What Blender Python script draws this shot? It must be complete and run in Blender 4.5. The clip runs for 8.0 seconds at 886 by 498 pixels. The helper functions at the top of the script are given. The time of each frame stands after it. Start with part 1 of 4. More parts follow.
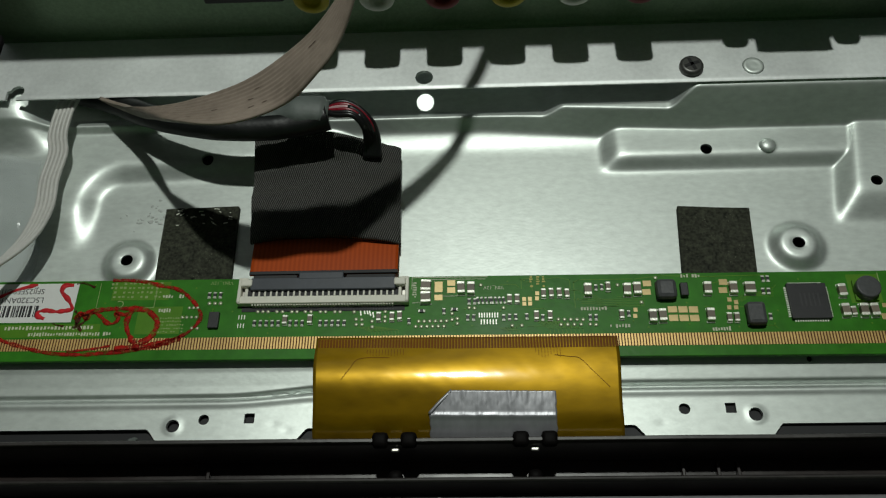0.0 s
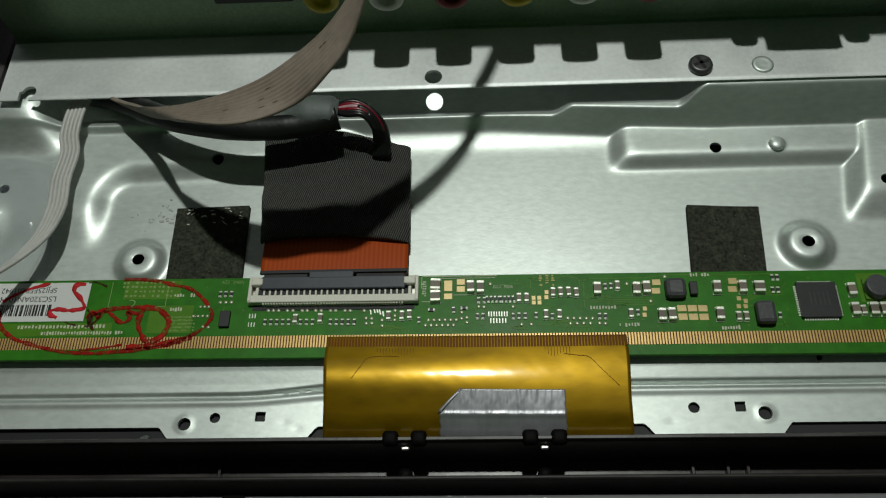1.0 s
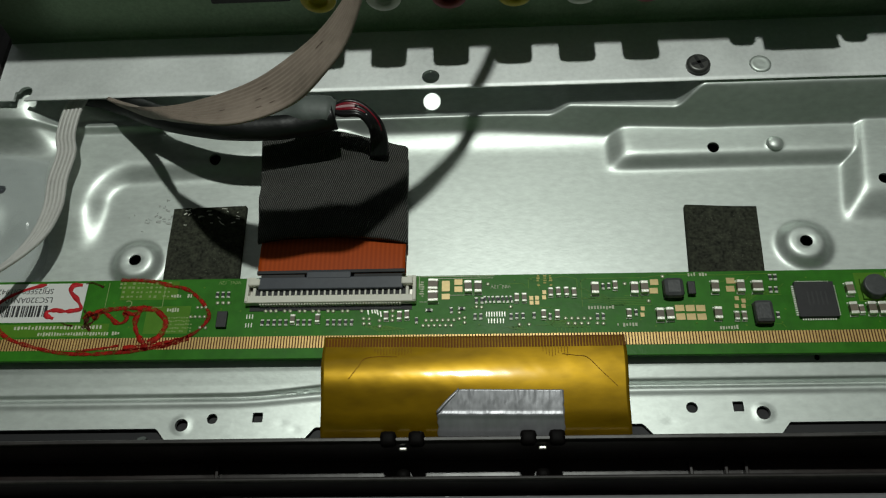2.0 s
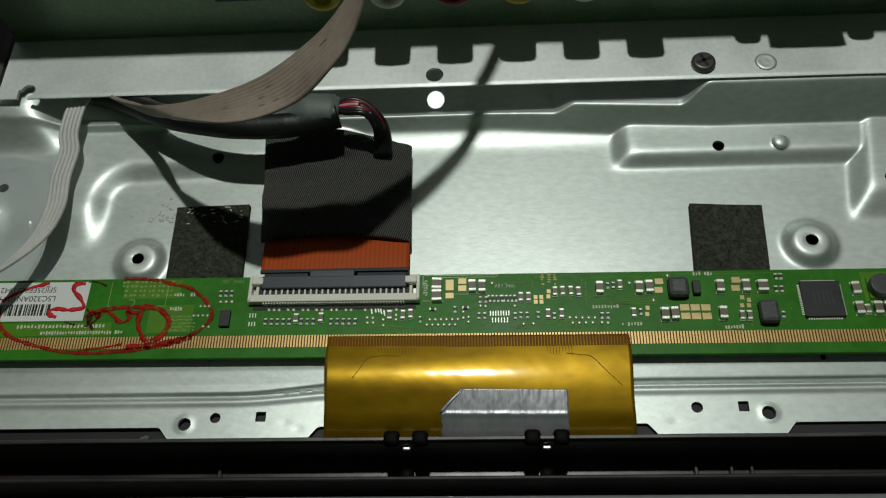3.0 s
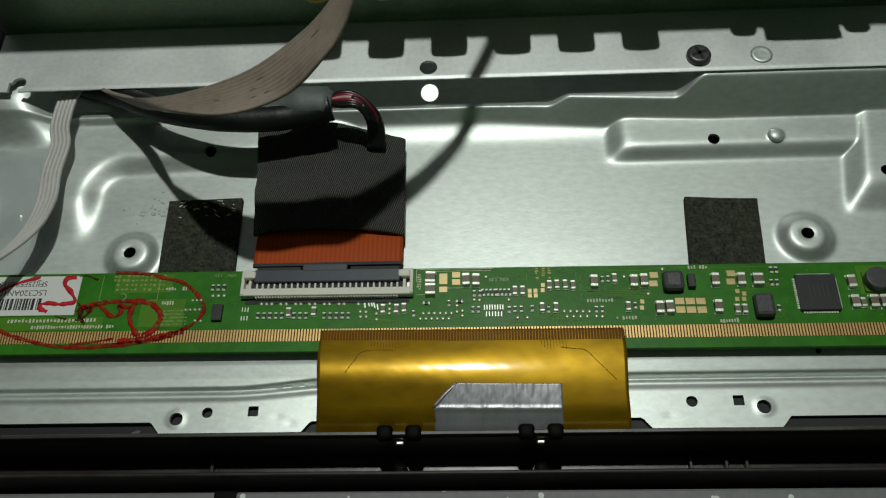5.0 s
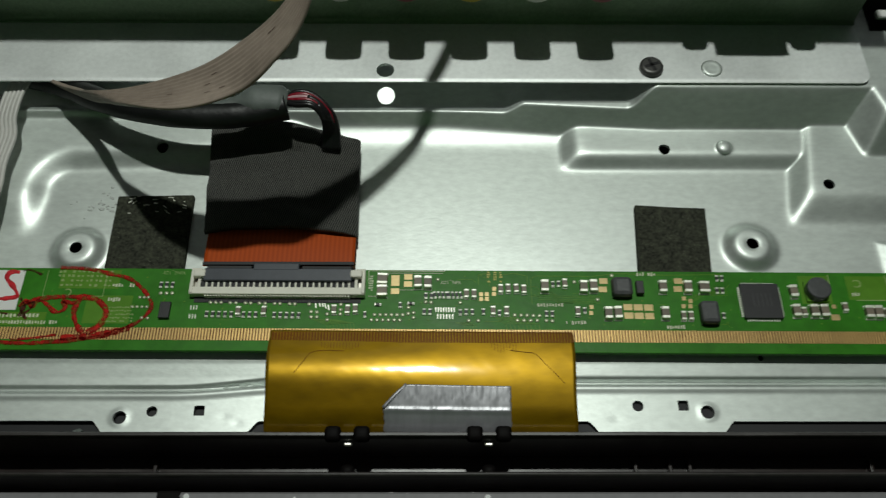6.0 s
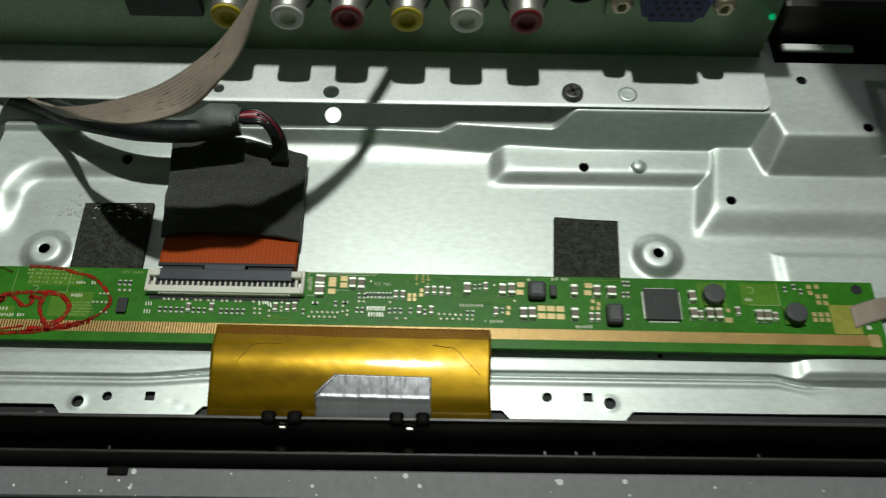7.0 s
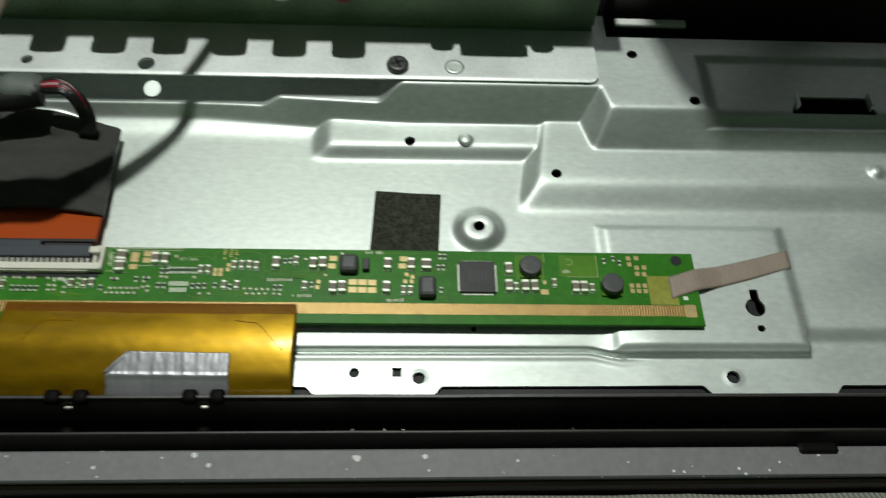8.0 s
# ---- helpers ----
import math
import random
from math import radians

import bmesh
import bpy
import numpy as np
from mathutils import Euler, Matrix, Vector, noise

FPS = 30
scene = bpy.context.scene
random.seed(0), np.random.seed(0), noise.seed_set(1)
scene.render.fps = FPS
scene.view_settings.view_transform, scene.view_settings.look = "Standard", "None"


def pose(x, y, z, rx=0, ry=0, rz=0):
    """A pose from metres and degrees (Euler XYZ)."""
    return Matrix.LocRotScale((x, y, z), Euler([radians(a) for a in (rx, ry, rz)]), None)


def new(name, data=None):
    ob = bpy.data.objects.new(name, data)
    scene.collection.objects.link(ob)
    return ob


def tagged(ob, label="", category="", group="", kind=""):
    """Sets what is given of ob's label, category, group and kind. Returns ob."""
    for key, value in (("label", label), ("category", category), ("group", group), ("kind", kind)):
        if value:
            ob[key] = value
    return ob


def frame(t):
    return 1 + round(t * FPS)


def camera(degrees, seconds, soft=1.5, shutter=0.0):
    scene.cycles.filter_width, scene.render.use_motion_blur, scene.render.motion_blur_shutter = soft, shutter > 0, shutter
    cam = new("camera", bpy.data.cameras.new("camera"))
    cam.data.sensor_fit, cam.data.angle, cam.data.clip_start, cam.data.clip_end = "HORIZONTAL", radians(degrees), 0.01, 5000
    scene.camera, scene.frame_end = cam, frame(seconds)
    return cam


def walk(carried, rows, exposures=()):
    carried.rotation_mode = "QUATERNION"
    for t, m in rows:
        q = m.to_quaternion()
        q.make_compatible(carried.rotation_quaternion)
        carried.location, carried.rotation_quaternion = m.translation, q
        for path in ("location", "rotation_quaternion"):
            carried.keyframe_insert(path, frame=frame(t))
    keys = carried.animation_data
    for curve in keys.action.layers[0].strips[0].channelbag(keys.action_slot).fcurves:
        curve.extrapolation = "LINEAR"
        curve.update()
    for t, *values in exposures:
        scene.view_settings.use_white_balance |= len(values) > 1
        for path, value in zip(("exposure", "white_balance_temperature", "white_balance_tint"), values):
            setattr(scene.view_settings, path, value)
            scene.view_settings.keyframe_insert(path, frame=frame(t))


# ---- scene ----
# All builder numbers below are millimetres; S turns them into metres.
S = 0.001
cam = camera(54.9, 8.0, soft=1.2, shutter=0.5)
# seconds, eye (mm), turn (degrees): a phone held over an opened flat-screen set that lies on its face
ROWS = [
    (0, 51.44, -78.68, 165.18, 29.339, 2.577, 0.185),
    (0.5, 51.02, -79.17, 165.24, 29.326, 2.544, 0.134),
    (1, 51.02, -78.64, 165.92, 29.162, 3.035, 0.389),
    (1.5, 51.05, -78.54, 165.92, 29.157, 2.937, 0.236),
    (3, 50.82, -78.14, 165.01, 29.095, 3.096, 0.375),
    (3.5, 50.43, -78.51, 165.65, 29.136, 3.329, 0.602),
    (4, 50.60, -78.04, 165.31, 29.012, 3.080, 0.322),
    (4.5, 50.95, -78.36, 164.62, 29.066, 3.047, 0.289),
    (5.8, 52.27, -77.82, 162.64, 28.483, 1.642, 0.025),
    (6, 51.75, -79.86, 163.18, 29.563, -0.388, -0.116),
    (6.5, 51.49, -85.91, 168.03, 30.207, -1.668, 0.377),
    (7, 66.99, -92.41, 178.09, 30.960, -0.857, 0.497),
    (7.2, 74.83, -97.38, 181.42, 31.411, -0.102, 0.391),
    (7.5, 85.59, -98.26, 181.55, 31.250, -1.435, -0.317),
    (8, 100.43, -97.79, 168.60, 32.092, -3.081, -1.426),
]
EXPOSURES = [(0.0, -0.5), (4.9, -0.5), (6.0, -0.37), (6.5, 0.0), (7.0, 0.02), (8.0, 0.08)]
walk(cam, [(t, pose(x * S, y * S, z * S, rx, ry, rz)) for t, x, y, z, rx, ry, rz in ROWS], EXPOSURES)

# ---- light: one bare lamp over the bench in a dark room ----
world = bpy.data.worlds.new("dark_room")
world.use_nodes = True
world.node_tree.nodes["Background"].inputs[0].default_value = (0.75, 0.9, 0.85, 1)
world.node_tree.nodes["Background"].inputs[1].default_value = 0.13
scene.world = world
lamp_data = bpy.data.lights.new("bench_lamp", "POINT")
lamp_data.energy = 11.7
lamp_data.color = (0.94, 1.0, 0.92)
lamp_data.shadow_soft_size = 0.011
lamp = new("bench_lamp", lamp_data)
lamp.location = (0.056, 0.165, 0.70)


# ---- materials ----
def material(name, base, rough=0.5, metal=0.0, vary=0.12, grain=900.0, patch=60.0, bump=0.0, bump_scale=900.0, coat=0.0, coat_rough=0.03, stretch=(1, 1, 1), spec=0.5, random_tint=0.0):
    """A surface with colour variation at two scales, uneven gloss and fine relief."""
    m = bpy.data.materials.new(name)
    m.use_nodes = True
    nt = m.node_tree
    n, link = nt.nodes, nt.links.new
    b = n["Principled BSDF"]
    b.inputs["Metallic"].default_value = metal
    b.inputs["Coat Weight"].default_value = coat
    b.inputs["Coat Roughness"].default_value = coat_rough
    b.inputs["Specular IOR Level"].default_value = spec
    co = n.new("ShaderNodeTexCoord")
    mp = n.new("ShaderNodeMapping")
    mp.inputs["Scale"].default_value = stretch
    link(co.outputs["Object"], mp.inputs["Vector"])
    fine, wide = n.new("ShaderNodeTexNoise"), n.new("ShaderNodeTexNoise")
    fine.inputs["Scale"].default_value, wide.inputs["Scale"].default_value = grain, patch
    fine.inputs["Detail"].default_value, wide.inputs["Detail"].default_value = 3.0, 4.0
    for t in (fine, wide):
        link(mp.outputs[0], t.inputs["Vector"])
    mix = n.new("ShaderNodeMath")
    mix.operation = "ADD"
    link(fine.outputs["Fac"], mix.inputs[0])
    link(wide.outputs["Fac"], mix.inputs[1])
    ramp = n.new("ShaderNodeMapRange")
    ramp.inputs["From Min"].default_value, ramp.inputs["From Max"].default_value = 0.6, 1.4
    ramp.inputs["To Min"].default_value, ramp.inputs["To Max"].default_value = 1 - vary, 1 + vary
    link(mix.outputs[0], ramp.inputs["Value"])
    tint = n.new("ShaderNodeVectorMath")
    tint.operation = "SCALE"
    tint.inputs[0].default_value = base
    link(ramp.outputs[0], tint.inputs["Scale"])
    colour = tint.outputs[0]
    if random_tint:
        info = n.new("ShaderNodeObjectInfo")
        rr = n.new("ShaderNodeMapRange")
        rr.inputs["To Min"].default_value, rr.inputs["To Max"].default_value = 1 - random_tint, 1 + random_tint
        link(info.outputs["Random"], rr.inputs["Value"])
        t2 = n.new("ShaderNodeVectorMath")
        t2.operation = "SCALE"
        link(colour, t2.inputs[0])
        link(rr.outputs[0], t2.inputs["Scale"])
        colour = t2.outputs[0]
    link(colour, b.inputs["Base Color"])
    rg = n.new("ShaderNodeMapRange")
    rg.inputs["From Min"].default_value, rg.inputs["From Max"].default_value = 0.25, 0.75
    rg.inputs["To Min"].default_value, rg.inputs["To Max"].default_value = max(rough - 0.08, 0.03), min(rough + 0.08, 1.0)
    link(wide.outputs["Fac"], rg.inputs["Value"])
    link(rg.outputs[0], b.inputs["Roughness"])
    if bump:
        tex = n.new("ShaderNodeTexNoise")
        tex.inputs["Scale"].default_value, tex.inputs["Detail"].default_value = bump_scale, 4.0
        link(mp.outputs[0], tex.inputs["Vector"])
        bn = n.new("ShaderNodeBump")
        bn.inputs["Strength"].default_value, bn.inputs["Distance"].default_value = bump, 0.0003
        link(tex.outputs["Fac"], bn.inputs["Height"])
        link(bn.outputs[0], b.inputs["Normal"])
    return m


def striped(m, colour_a, colour_b, pitch, axis=(1, 0, 0), soft=0.2, bump=0.0):
    """Lays fine parallel lines of that pitch (mm), across that axis, over a material."""
    nt = m.node_tree
    n, link = nt.nodes, nt.links.new
    b = n["Principled BSDF"]
    co = n.new("ShaderNodeTexCoord")
    dot = n.new("ShaderNodeVectorMath")
    dot.operation = "DOT_PRODUCT"
    dot.inputs[1].default_value = Vector(axis).normalized() * (2 * math.pi / (pitch * S))
    link(co.outputs["Object"], dot.inputs[0])
    sine = n.new("ShaderNodeMath")
    sine.operation = "SINE"
    link(dot.outputs["Value"], sine.inputs[0])
    mr = n.new("ShaderNodeMapRange")
    mr.inputs["From Min"].default_value, mr.inputs["From Max"].default_value = -soft, soft
    link(sine.outputs[0], mr.inputs["Value"])
    mix = n.new("ShaderNodeMix")
    mix.data_type = "RGBA"
    mix.inputs[6].default_value, mix.inputs[7].default_value = (*colour_a, 1), (*colour_b, 1)
    link(mr.outputs[0], mix.inputs[0])
    link(mix.outputs[2], b.inputs["Base Color"])
    if bump:
        bn = n.new("ShaderNodeBump")
        bn.inputs["Strength"].default_value, bn.inputs["Distance"].default_value = bump, 0.0002
        link(sine.outputs[0], bn.inputs["Height"])
        link(bn.outputs[0], b.inputs["Normal"])
    return m


def speckled(m, colour, scale, amount, rough=None):
    """Scatters small specks of another colour (dust, worn spots) over a material."""
    nt = m.node_tree
    n, link = nt.nodes, nt.links.new
    b = n["Principled BSDF"]
    old = b.inputs["Base Color"].links[0].from_socket
    co = n.new("ShaderNodeTexCoord")
    vo = n.new("ShaderNodeTexVoronoi")
    vo.inputs["Scale"].default_value = scale
    link(co.outputs["Object"], vo.inputs["Vector"])
    noise_node = n.new("ShaderNodeTexNoise")
    noise_node.inputs["Scale"].default_value = scale * 0.21
    link(co.outputs["Object"], noise_node.inputs["Vector"])
    sub = n.new("ShaderNodeMath")
    sub.operation = "MULTIPLY_ADD"
    link(noise_node.outputs["Fac"], sub.inputs[0])
    sub.inputs[1].default_value = 0.9
    sub.inputs[2].default_value = amount - 0.55
    less = n.new("ShaderNodeMath")
    less.operation = "LESS_THAN"
    link(vo.outputs["Distance"], less.inputs[0])
    link(sub.outputs[0], less.inputs[1])
    mix = n.new("ShaderNodeMix")
    mix.data_type = "RGBA"
    link(less.outputs[0], mix.inputs[0])
    link(old, mix.inputs[6])
    mix.inputs[7].default_value = (*colour, 1)
    link(mix.outputs[2], b.inputs["Base Color"])
    return m


def two_lobed(m, sharp_rough, share):
    """Zinc has a soft and a sharper sheen: mixes a smoother metal lobe into the material."""
    nt = m.node_tree
    n, link = nt.nodes, nt.links.new
    soft_lobe, out = n["Principled BSDF"], n["Material Output"]
    sharp = n.new("ShaderNodeBsdfPrincipled")
    sharp.inputs["Metallic"].default_value = 1.0
    sharp.inputs["Roughness"].default_value = sharp_rough
    link(soft_lobe.inputs["Base Color"].links[0].from_socket, sharp.inputs["Base Color"])
    if soft_lobe.inputs["Normal"].links:
        link(soft_lobe.inputs["Normal"].links[0].from_socket, sharp.inputs["Normal"])
    mix = n.new("ShaderNodeMixShader")
    mix.inputs[0].default_value = share
    link(soft_lobe.outputs[0], mix.inputs[1])
    link(sharp.outputs[0], mix.inputs[2])
    link(mix.outputs[0], out.inputs["Surface"])
    return m


STEEL = two_lobed(material("zinc_plated_steel", (0.70, 0.75, 0.715), 0.57, 0.76, 0.13, 900, 60, 0.05, 2200, stretch=(0.5, 1, 1)), 0.38, 0.26)
STEEL_FLANGE = material("matt_zinc_flange", (0.84, 0.87, 0.86), 0.52, 0.52, 0.11, 900, 60, 0.015, 3500)
# darkened and greened for shade and the light bounced off the board
STEEL_PANEL = material("shaded_panel_steel", (0.22, 0.31, 0.20), 0.5, 0.6, 0.22, 1400, 50, 0.25, 1500)
SOLDER = material("green_solder_mask", (0.034, 0.20, 0.009), 0.42, 0.0, 0.24, 500, 90, 0.08, 900, coat=0.06, spec=0.25)
SOLDER_LIGHT = material("copper_under_mask", (0.10, 0.26, 0.018), 0.42, 0.0, 0.15, 500, 90, 0.05, 900, coat=0.06, spec=0.25)
GOLD = material("tinned_gold_pads", (0.74, 0.50, 0.19), 0.42, 0.55, 0.15, 900, 120)
PAD_GOLD = material("bare_gold_pads", (0.62, 0.47, 0.22), 0.4, 0.4, 0.12, 900, 120)
TIN = material("solder_tin", (0.92, 0.93, 0.82), 0.44, 0.5, 0.1, 1200, 200, 0.2, 2500)
DULL_TIN = material("dull_solder", (0.66, 0.69, 0.50), 0.42, 0.6, 0.15, 1200, 200, 0.2, 2500)
CERAMIC = material("tan_ceramic", (0.20, 0.165, 0.12), 0.5, 0.0, 0.12, 1500, 200, random_tint=0.2)
EPOXY = material("black_epoxy", (0.022, 0.022, 0.024), 0.48, 0.0, 0.2, 1200, 150, 0.12, 2500)
CHIP_INK = material("faint_chip_marking", (0.034, 0.034, 0.036), 0.5)
FERRITE = material("grey_black_ferrite", (0.075, 0.078, 0.080), 0.42, 0.0, 0.2, 1200, 150, 0.2, 1500)
SILK = material("white_legend_ink", (0.66, 0.68, 0.50), 0.6, 0.0, 0.15, 900, 100)
FADED = material("faded_legend_ink", (0.28, 0.40, 0.13), 0.6, 0.0, 0.15, 900, 100)
YELLOW_LEGEND = material("yellow_legend_ink", (0.62, 0.55, 0.14), 0.6, 0.0, 0.15, 900, 100)
NYLON = material("ivory_nylon", (0.88, 0.86, 0.75), 0.45, 0.0, 0.06, 900, 100)
LATCH = material("slate_latch_plastic", (0.055, 0.062, 0.078), 0.42, 0.0, 0.15, 900, 120)
PAPER = material("white_label_paper", (0.82, 0.82, 0.80), 0.7, 0.0, 0.03, 900, 80)
INK = material("black_print", (0.02, 0.02, 0.022), 0.6, 0.0, 0.1)
MARKER = material("red_marker_ink", (0.46, 0.016, 0.010), 0.6, 0.0, 0.55, 700, 260, spec=0.2)
PAPER_MARKER = material("red_marker_on_paper", (0.72, 0.03, 0.04), 0.6, 0.0, 0.25, 700, 260, spec=0.2)
DARK_MARKER = material("dried_dark_marker", (0.09, 0.02, 0.01), 0.6, 0.0, 0.5, 700, 260, spec=0.2)


def patchy(m, least, most, scale):
    """Ink that took unevenly: its cover changes from spot to spot."""
    nt = m.node_tree
    n, link = nt.nodes, nt.links.new
    co, tex, cover = n.new("ShaderNodeTexCoord"), n.new("ShaderNodeTexNoise"), n.new("ShaderNodeMapRange")
    tex.inputs["Scale"].default_value, tex.inputs["Detail"].default_value = scale, 5.0
    cover.inputs["From Min"].default_value, cover.inputs["From Max"].default_value = 0.36, 0.62
    cover.inputs["To Min"].default_value, cover.inputs["To Max"].default_value = least, most
    link(co.outputs["Object"], tex.inputs["Vector"])
    link(tex.outputs["Fac"], cover.inputs["Value"])
    link(cover.outputs[0], n["Principled BSDF"].inputs["Alpha"])


patchy(MARKER, 0.15, 0.88, 1000)
patchy(PAPER_MARKER, 0.6, 0.95, 700)
patchy(DARK_MARKER, 0.3, 0.9, 900)
WEAVE = striped(material("black_woven_sleeve", (0.02, 0.02, 0.02), 0.5, 0.0, 0.2, 900, 80, spec=0.35), (0.004, 0.004, 0.004), (0.18, 0.18, 0.165), 0.45, (0.95, -0.3, 0), 0.9, 0.8)
ORANGE = striped(material("orange_stiffener_film", (0.5, 0.1, 0.02), 0.45, 0.0, 0.1, spec=0.15), (0.42, 0.062, 0.007), (0.50, 0.080, 0.010), 1.0, (1, 0, 0), 0.9)
AMBER = material("amber_polyimide_film", (0.31, 0.178, 0.0016), 0.34, 0.55, 0.38, 300, 45, 0.12, 120, coat=0.9, coat_rough=0.11, stretch=(0.5, 1.2, 1), spec=0.2)
AMBER_TRACE = material("amber_film_traces", (0.19, 0.062, 0.004), 0.5, 0.0, 0.15, 300, 70, spec=0.1)
FOIL = material("grey_foil_tape", (0.47, 0.47, 0.50), 0.44, 0.6, 0.10, 500, 90, 0.16, 420, stretch=(2.5, 0.3, 1))
FELT = speckled(material("dark_felt", (0.040, 0.043, 0.030), 0.9, 0.0, 1.0, 1500, 650, 1.0, 800, spec=0.3), (0.11, 0.115, 0.085), 1900, 0.16)
RIBBON = striped(material("grey_pink_ribbon", (0.5, 0.43, 0.41), 0.5, 0.0, 0.1), (0.33, 0.27, 0.255), (0.44, 0.365, 0.345), 1.27, (0, 1, 0), 0.8)
WIRE_GREY = material("pale_grey_wire_jacket", (0.64, 0.63, 0.60), 0.42, 0.0, 0.1, 800, 120)
WIRE_PALE = material("pale_pink_wire_jacket", (0.55, 0.34, 0.36), 0.35, 0.0, 0.1)
WIRE_RED = material("red_wire_jacket", (0.26, 0.008, 0.022), 0.32, 0.0, 0.1)
WIRE_BLACK = material("black_wire_jacket", (0.012, 0.012, 0.013), 0.35, 0.0, 0.1)
TAPE_GREY = material("grey_cloth_tape", (0.13, 0.15, 0.14), 0.55, 0.0, 0.25, 500, 130, 0.6, 300)
TAPE_BLACK = material("black_harness_tape", (0.008, 0.009, 0.009), 0.42, 0.0, 0.25, 500, 130, 0.6, 300)
BEZEL = material("glossy_black_plastic", (0.014, 0.007, 0.006), 0.36, 0.0, 0.3, 500, 60, 0.14, 300, spec=0.6)
# black lifted above the bezel's, to carry the sheen along the rails
RAIL_BLACK = material("black_rail_sheen", (0.035, 0.030, 0.029), 0.42, 0.0, 0.4, 500, 60, 0.2, 300, spec=0.6)
MATT_BLACK = material("matt_black_plastic", (0.006, 0.005, 0.005), 0.6, 0.0, 0.3, 500, 60, 0.2, 500, spec=0.08)
RIM = speckled(material("dusty_grey_plastic", (0.215, 0.21, 0.22), 0.55, 0.0, 0.18, 700, 40, 0.1, 900), (0.80, 0.80, 0.80), 430, 0.18)
BACKING = material("black_panel_backing", (0.008, 0.008, 0.010), 0.6, 0.0, 0.2)
SCREW_M = material("blackened_steel", (0.11, 0.11, 0.105), 0.4, 0.6, 0.2)
BRASS = material("nickel_brass", (0.58, 0.47, 0.36), 0.35, 0.85, 0.12)
NICKEL = material("nickel_barrel", (0.55, 0.53, 0.48), 0.38, 0.8, 0.12)
YELLOW_P = material("yellow_insert", (0.55, 0.42, 0.02), 0.42, 0.0, 0.1)
WHITE_P = material("white_insert", (0.72, 0.72, 0.68), 0.42, 0.0, 0.06)
RED_P = material("red_insert", (0.20, 0.012, 0.014), 0.42, 0.0, 0.1)
BLUE_P = material("blue_insert", (0.02, 0.022, 0.14), 0.45, 0.0, 0.1)
PORT_BLACK = material("port_black_plastic", (0.006, 0.006, 0.007), 0.5, 0.0, 0.2)
MESH_TAPE = material("conductive_cloth_tape", (0.36, 0.29, 0.24), 0.6, 0.2, 0.15, 1800, 130, 0.5, 1800)
YELLOW_T = material("yellowed_film_patch", (0.50, 0.50, 0.09), 0.35, 0.0, 0.25, 700, 160, coat=0.1)
YELLOW_T.node_tree.nodes["Principled BSDF"].inputs["Alpha"].default_value = 0.55
CLOTH = striped(material("grey_green_towel", (0.3, 0.32, 0.27), 0.9, 0.0, 0.3), (0.20, 0.21, 0.18), (0.36, 0.37, 0.33), 1.1, (1, 0.35, 0), 0.9, 1.0)
SPEAKER = material("black_speaker_plastic", (0.028, 0.022, 0.022), 0.5, 0.0, 0.2)
WALL_M = material("dim_grey_paint", (0.15, 0.15, 0.16), 0.8, 0.0, 0.08, 40, 3)
# pale colour of the unseen north wall, chosen to brighten flat steel
PALE_REFLECTOR_M = material("pale_lilac_reflector", (0.50, 0.49, 0.54), 0.8, 0.0, 0.08, 40, 3)
# green given to the unseen south wall to tint the steel's slopes
GREEN_BOUNCE_M = material("green_bounce_colour", (0.16, 0.43, 0.13), 0.8, 0.0, 0.08, 40, 3)
WOOD_M = material("brown_bench_board", (0.16, 0.10, 0.06), 0.6, 0.0, 0.25, 60, 8, stretch=(1, 8, 1))
GLUE = material("dried_clear_glue", (0.60, 0.62, 0.60), 0.12, 0.0, 0.1, 900, 120)
LED_M = bpy.data.materials.new("green_led")
LED_M.use_nodes = True
LED_M.node_tree.nodes["Principled BSDF"].inputs["Base Color"].default_value = (0.0, 0.4, 0.15, 1)
LED_M.node_tree.nodes["Principled BSDF"].inputs["Emission Color"].default_value = (0.0, 1.0, 0.35, 1)
LED_M.node_tree.nodes["Principled BSDF"].inputs["Emission Strength"].default_value = 0.3


# ---- builders ----
def thing(name, at, label, category, group="", kind="", rz=0.0):
    ob = new(name)
    ob.empty_display_size = 0.01
    ob.matrix_basis = pose(at[0] * S, at[1] * S, at[2] * S, 0, 0, rz)
    return tagged(ob, label, category, group, kind)


def link_mesh(name, me, parent, label="", at=(0, 0, 0), rz=0.0, kind=""):
    ob = new(name, me)
    ob.matrix_basis = pose(at[0] * S, at[1] * S, at[2] * S, 0, 0, rz)
    if parent:
        ob.parent = parent
    return tagged(ob, label, kind=kind)


def mesh_of(bm, *mats, smooth=False):
    bmesh.ops.scale(bm, vec=(S, S, S), verts=bm.verts)
    bmesh.ops.recalc_face_normals(bm, faces=bm.faces)
    me = bpy.data.meshes.new("mesh")
    bm.to_mesh(me)
    bm.free()
    for m in mats:
        me.materials.append(m)
    if smooth:
        for p in me.polygons:
            p.use_smooth = True
    return me


def part(name, bm, mats, parent, label="", at=(0, 0, 0), rz=0.0, smooth=False, kind=""):
    mats = mats if isinstance(mats, (list, tuple)) else [mats]
    return link_mesh(name, mesh_of(bm, *mats, smooth=smooth), parent, label, at, rz, kind)


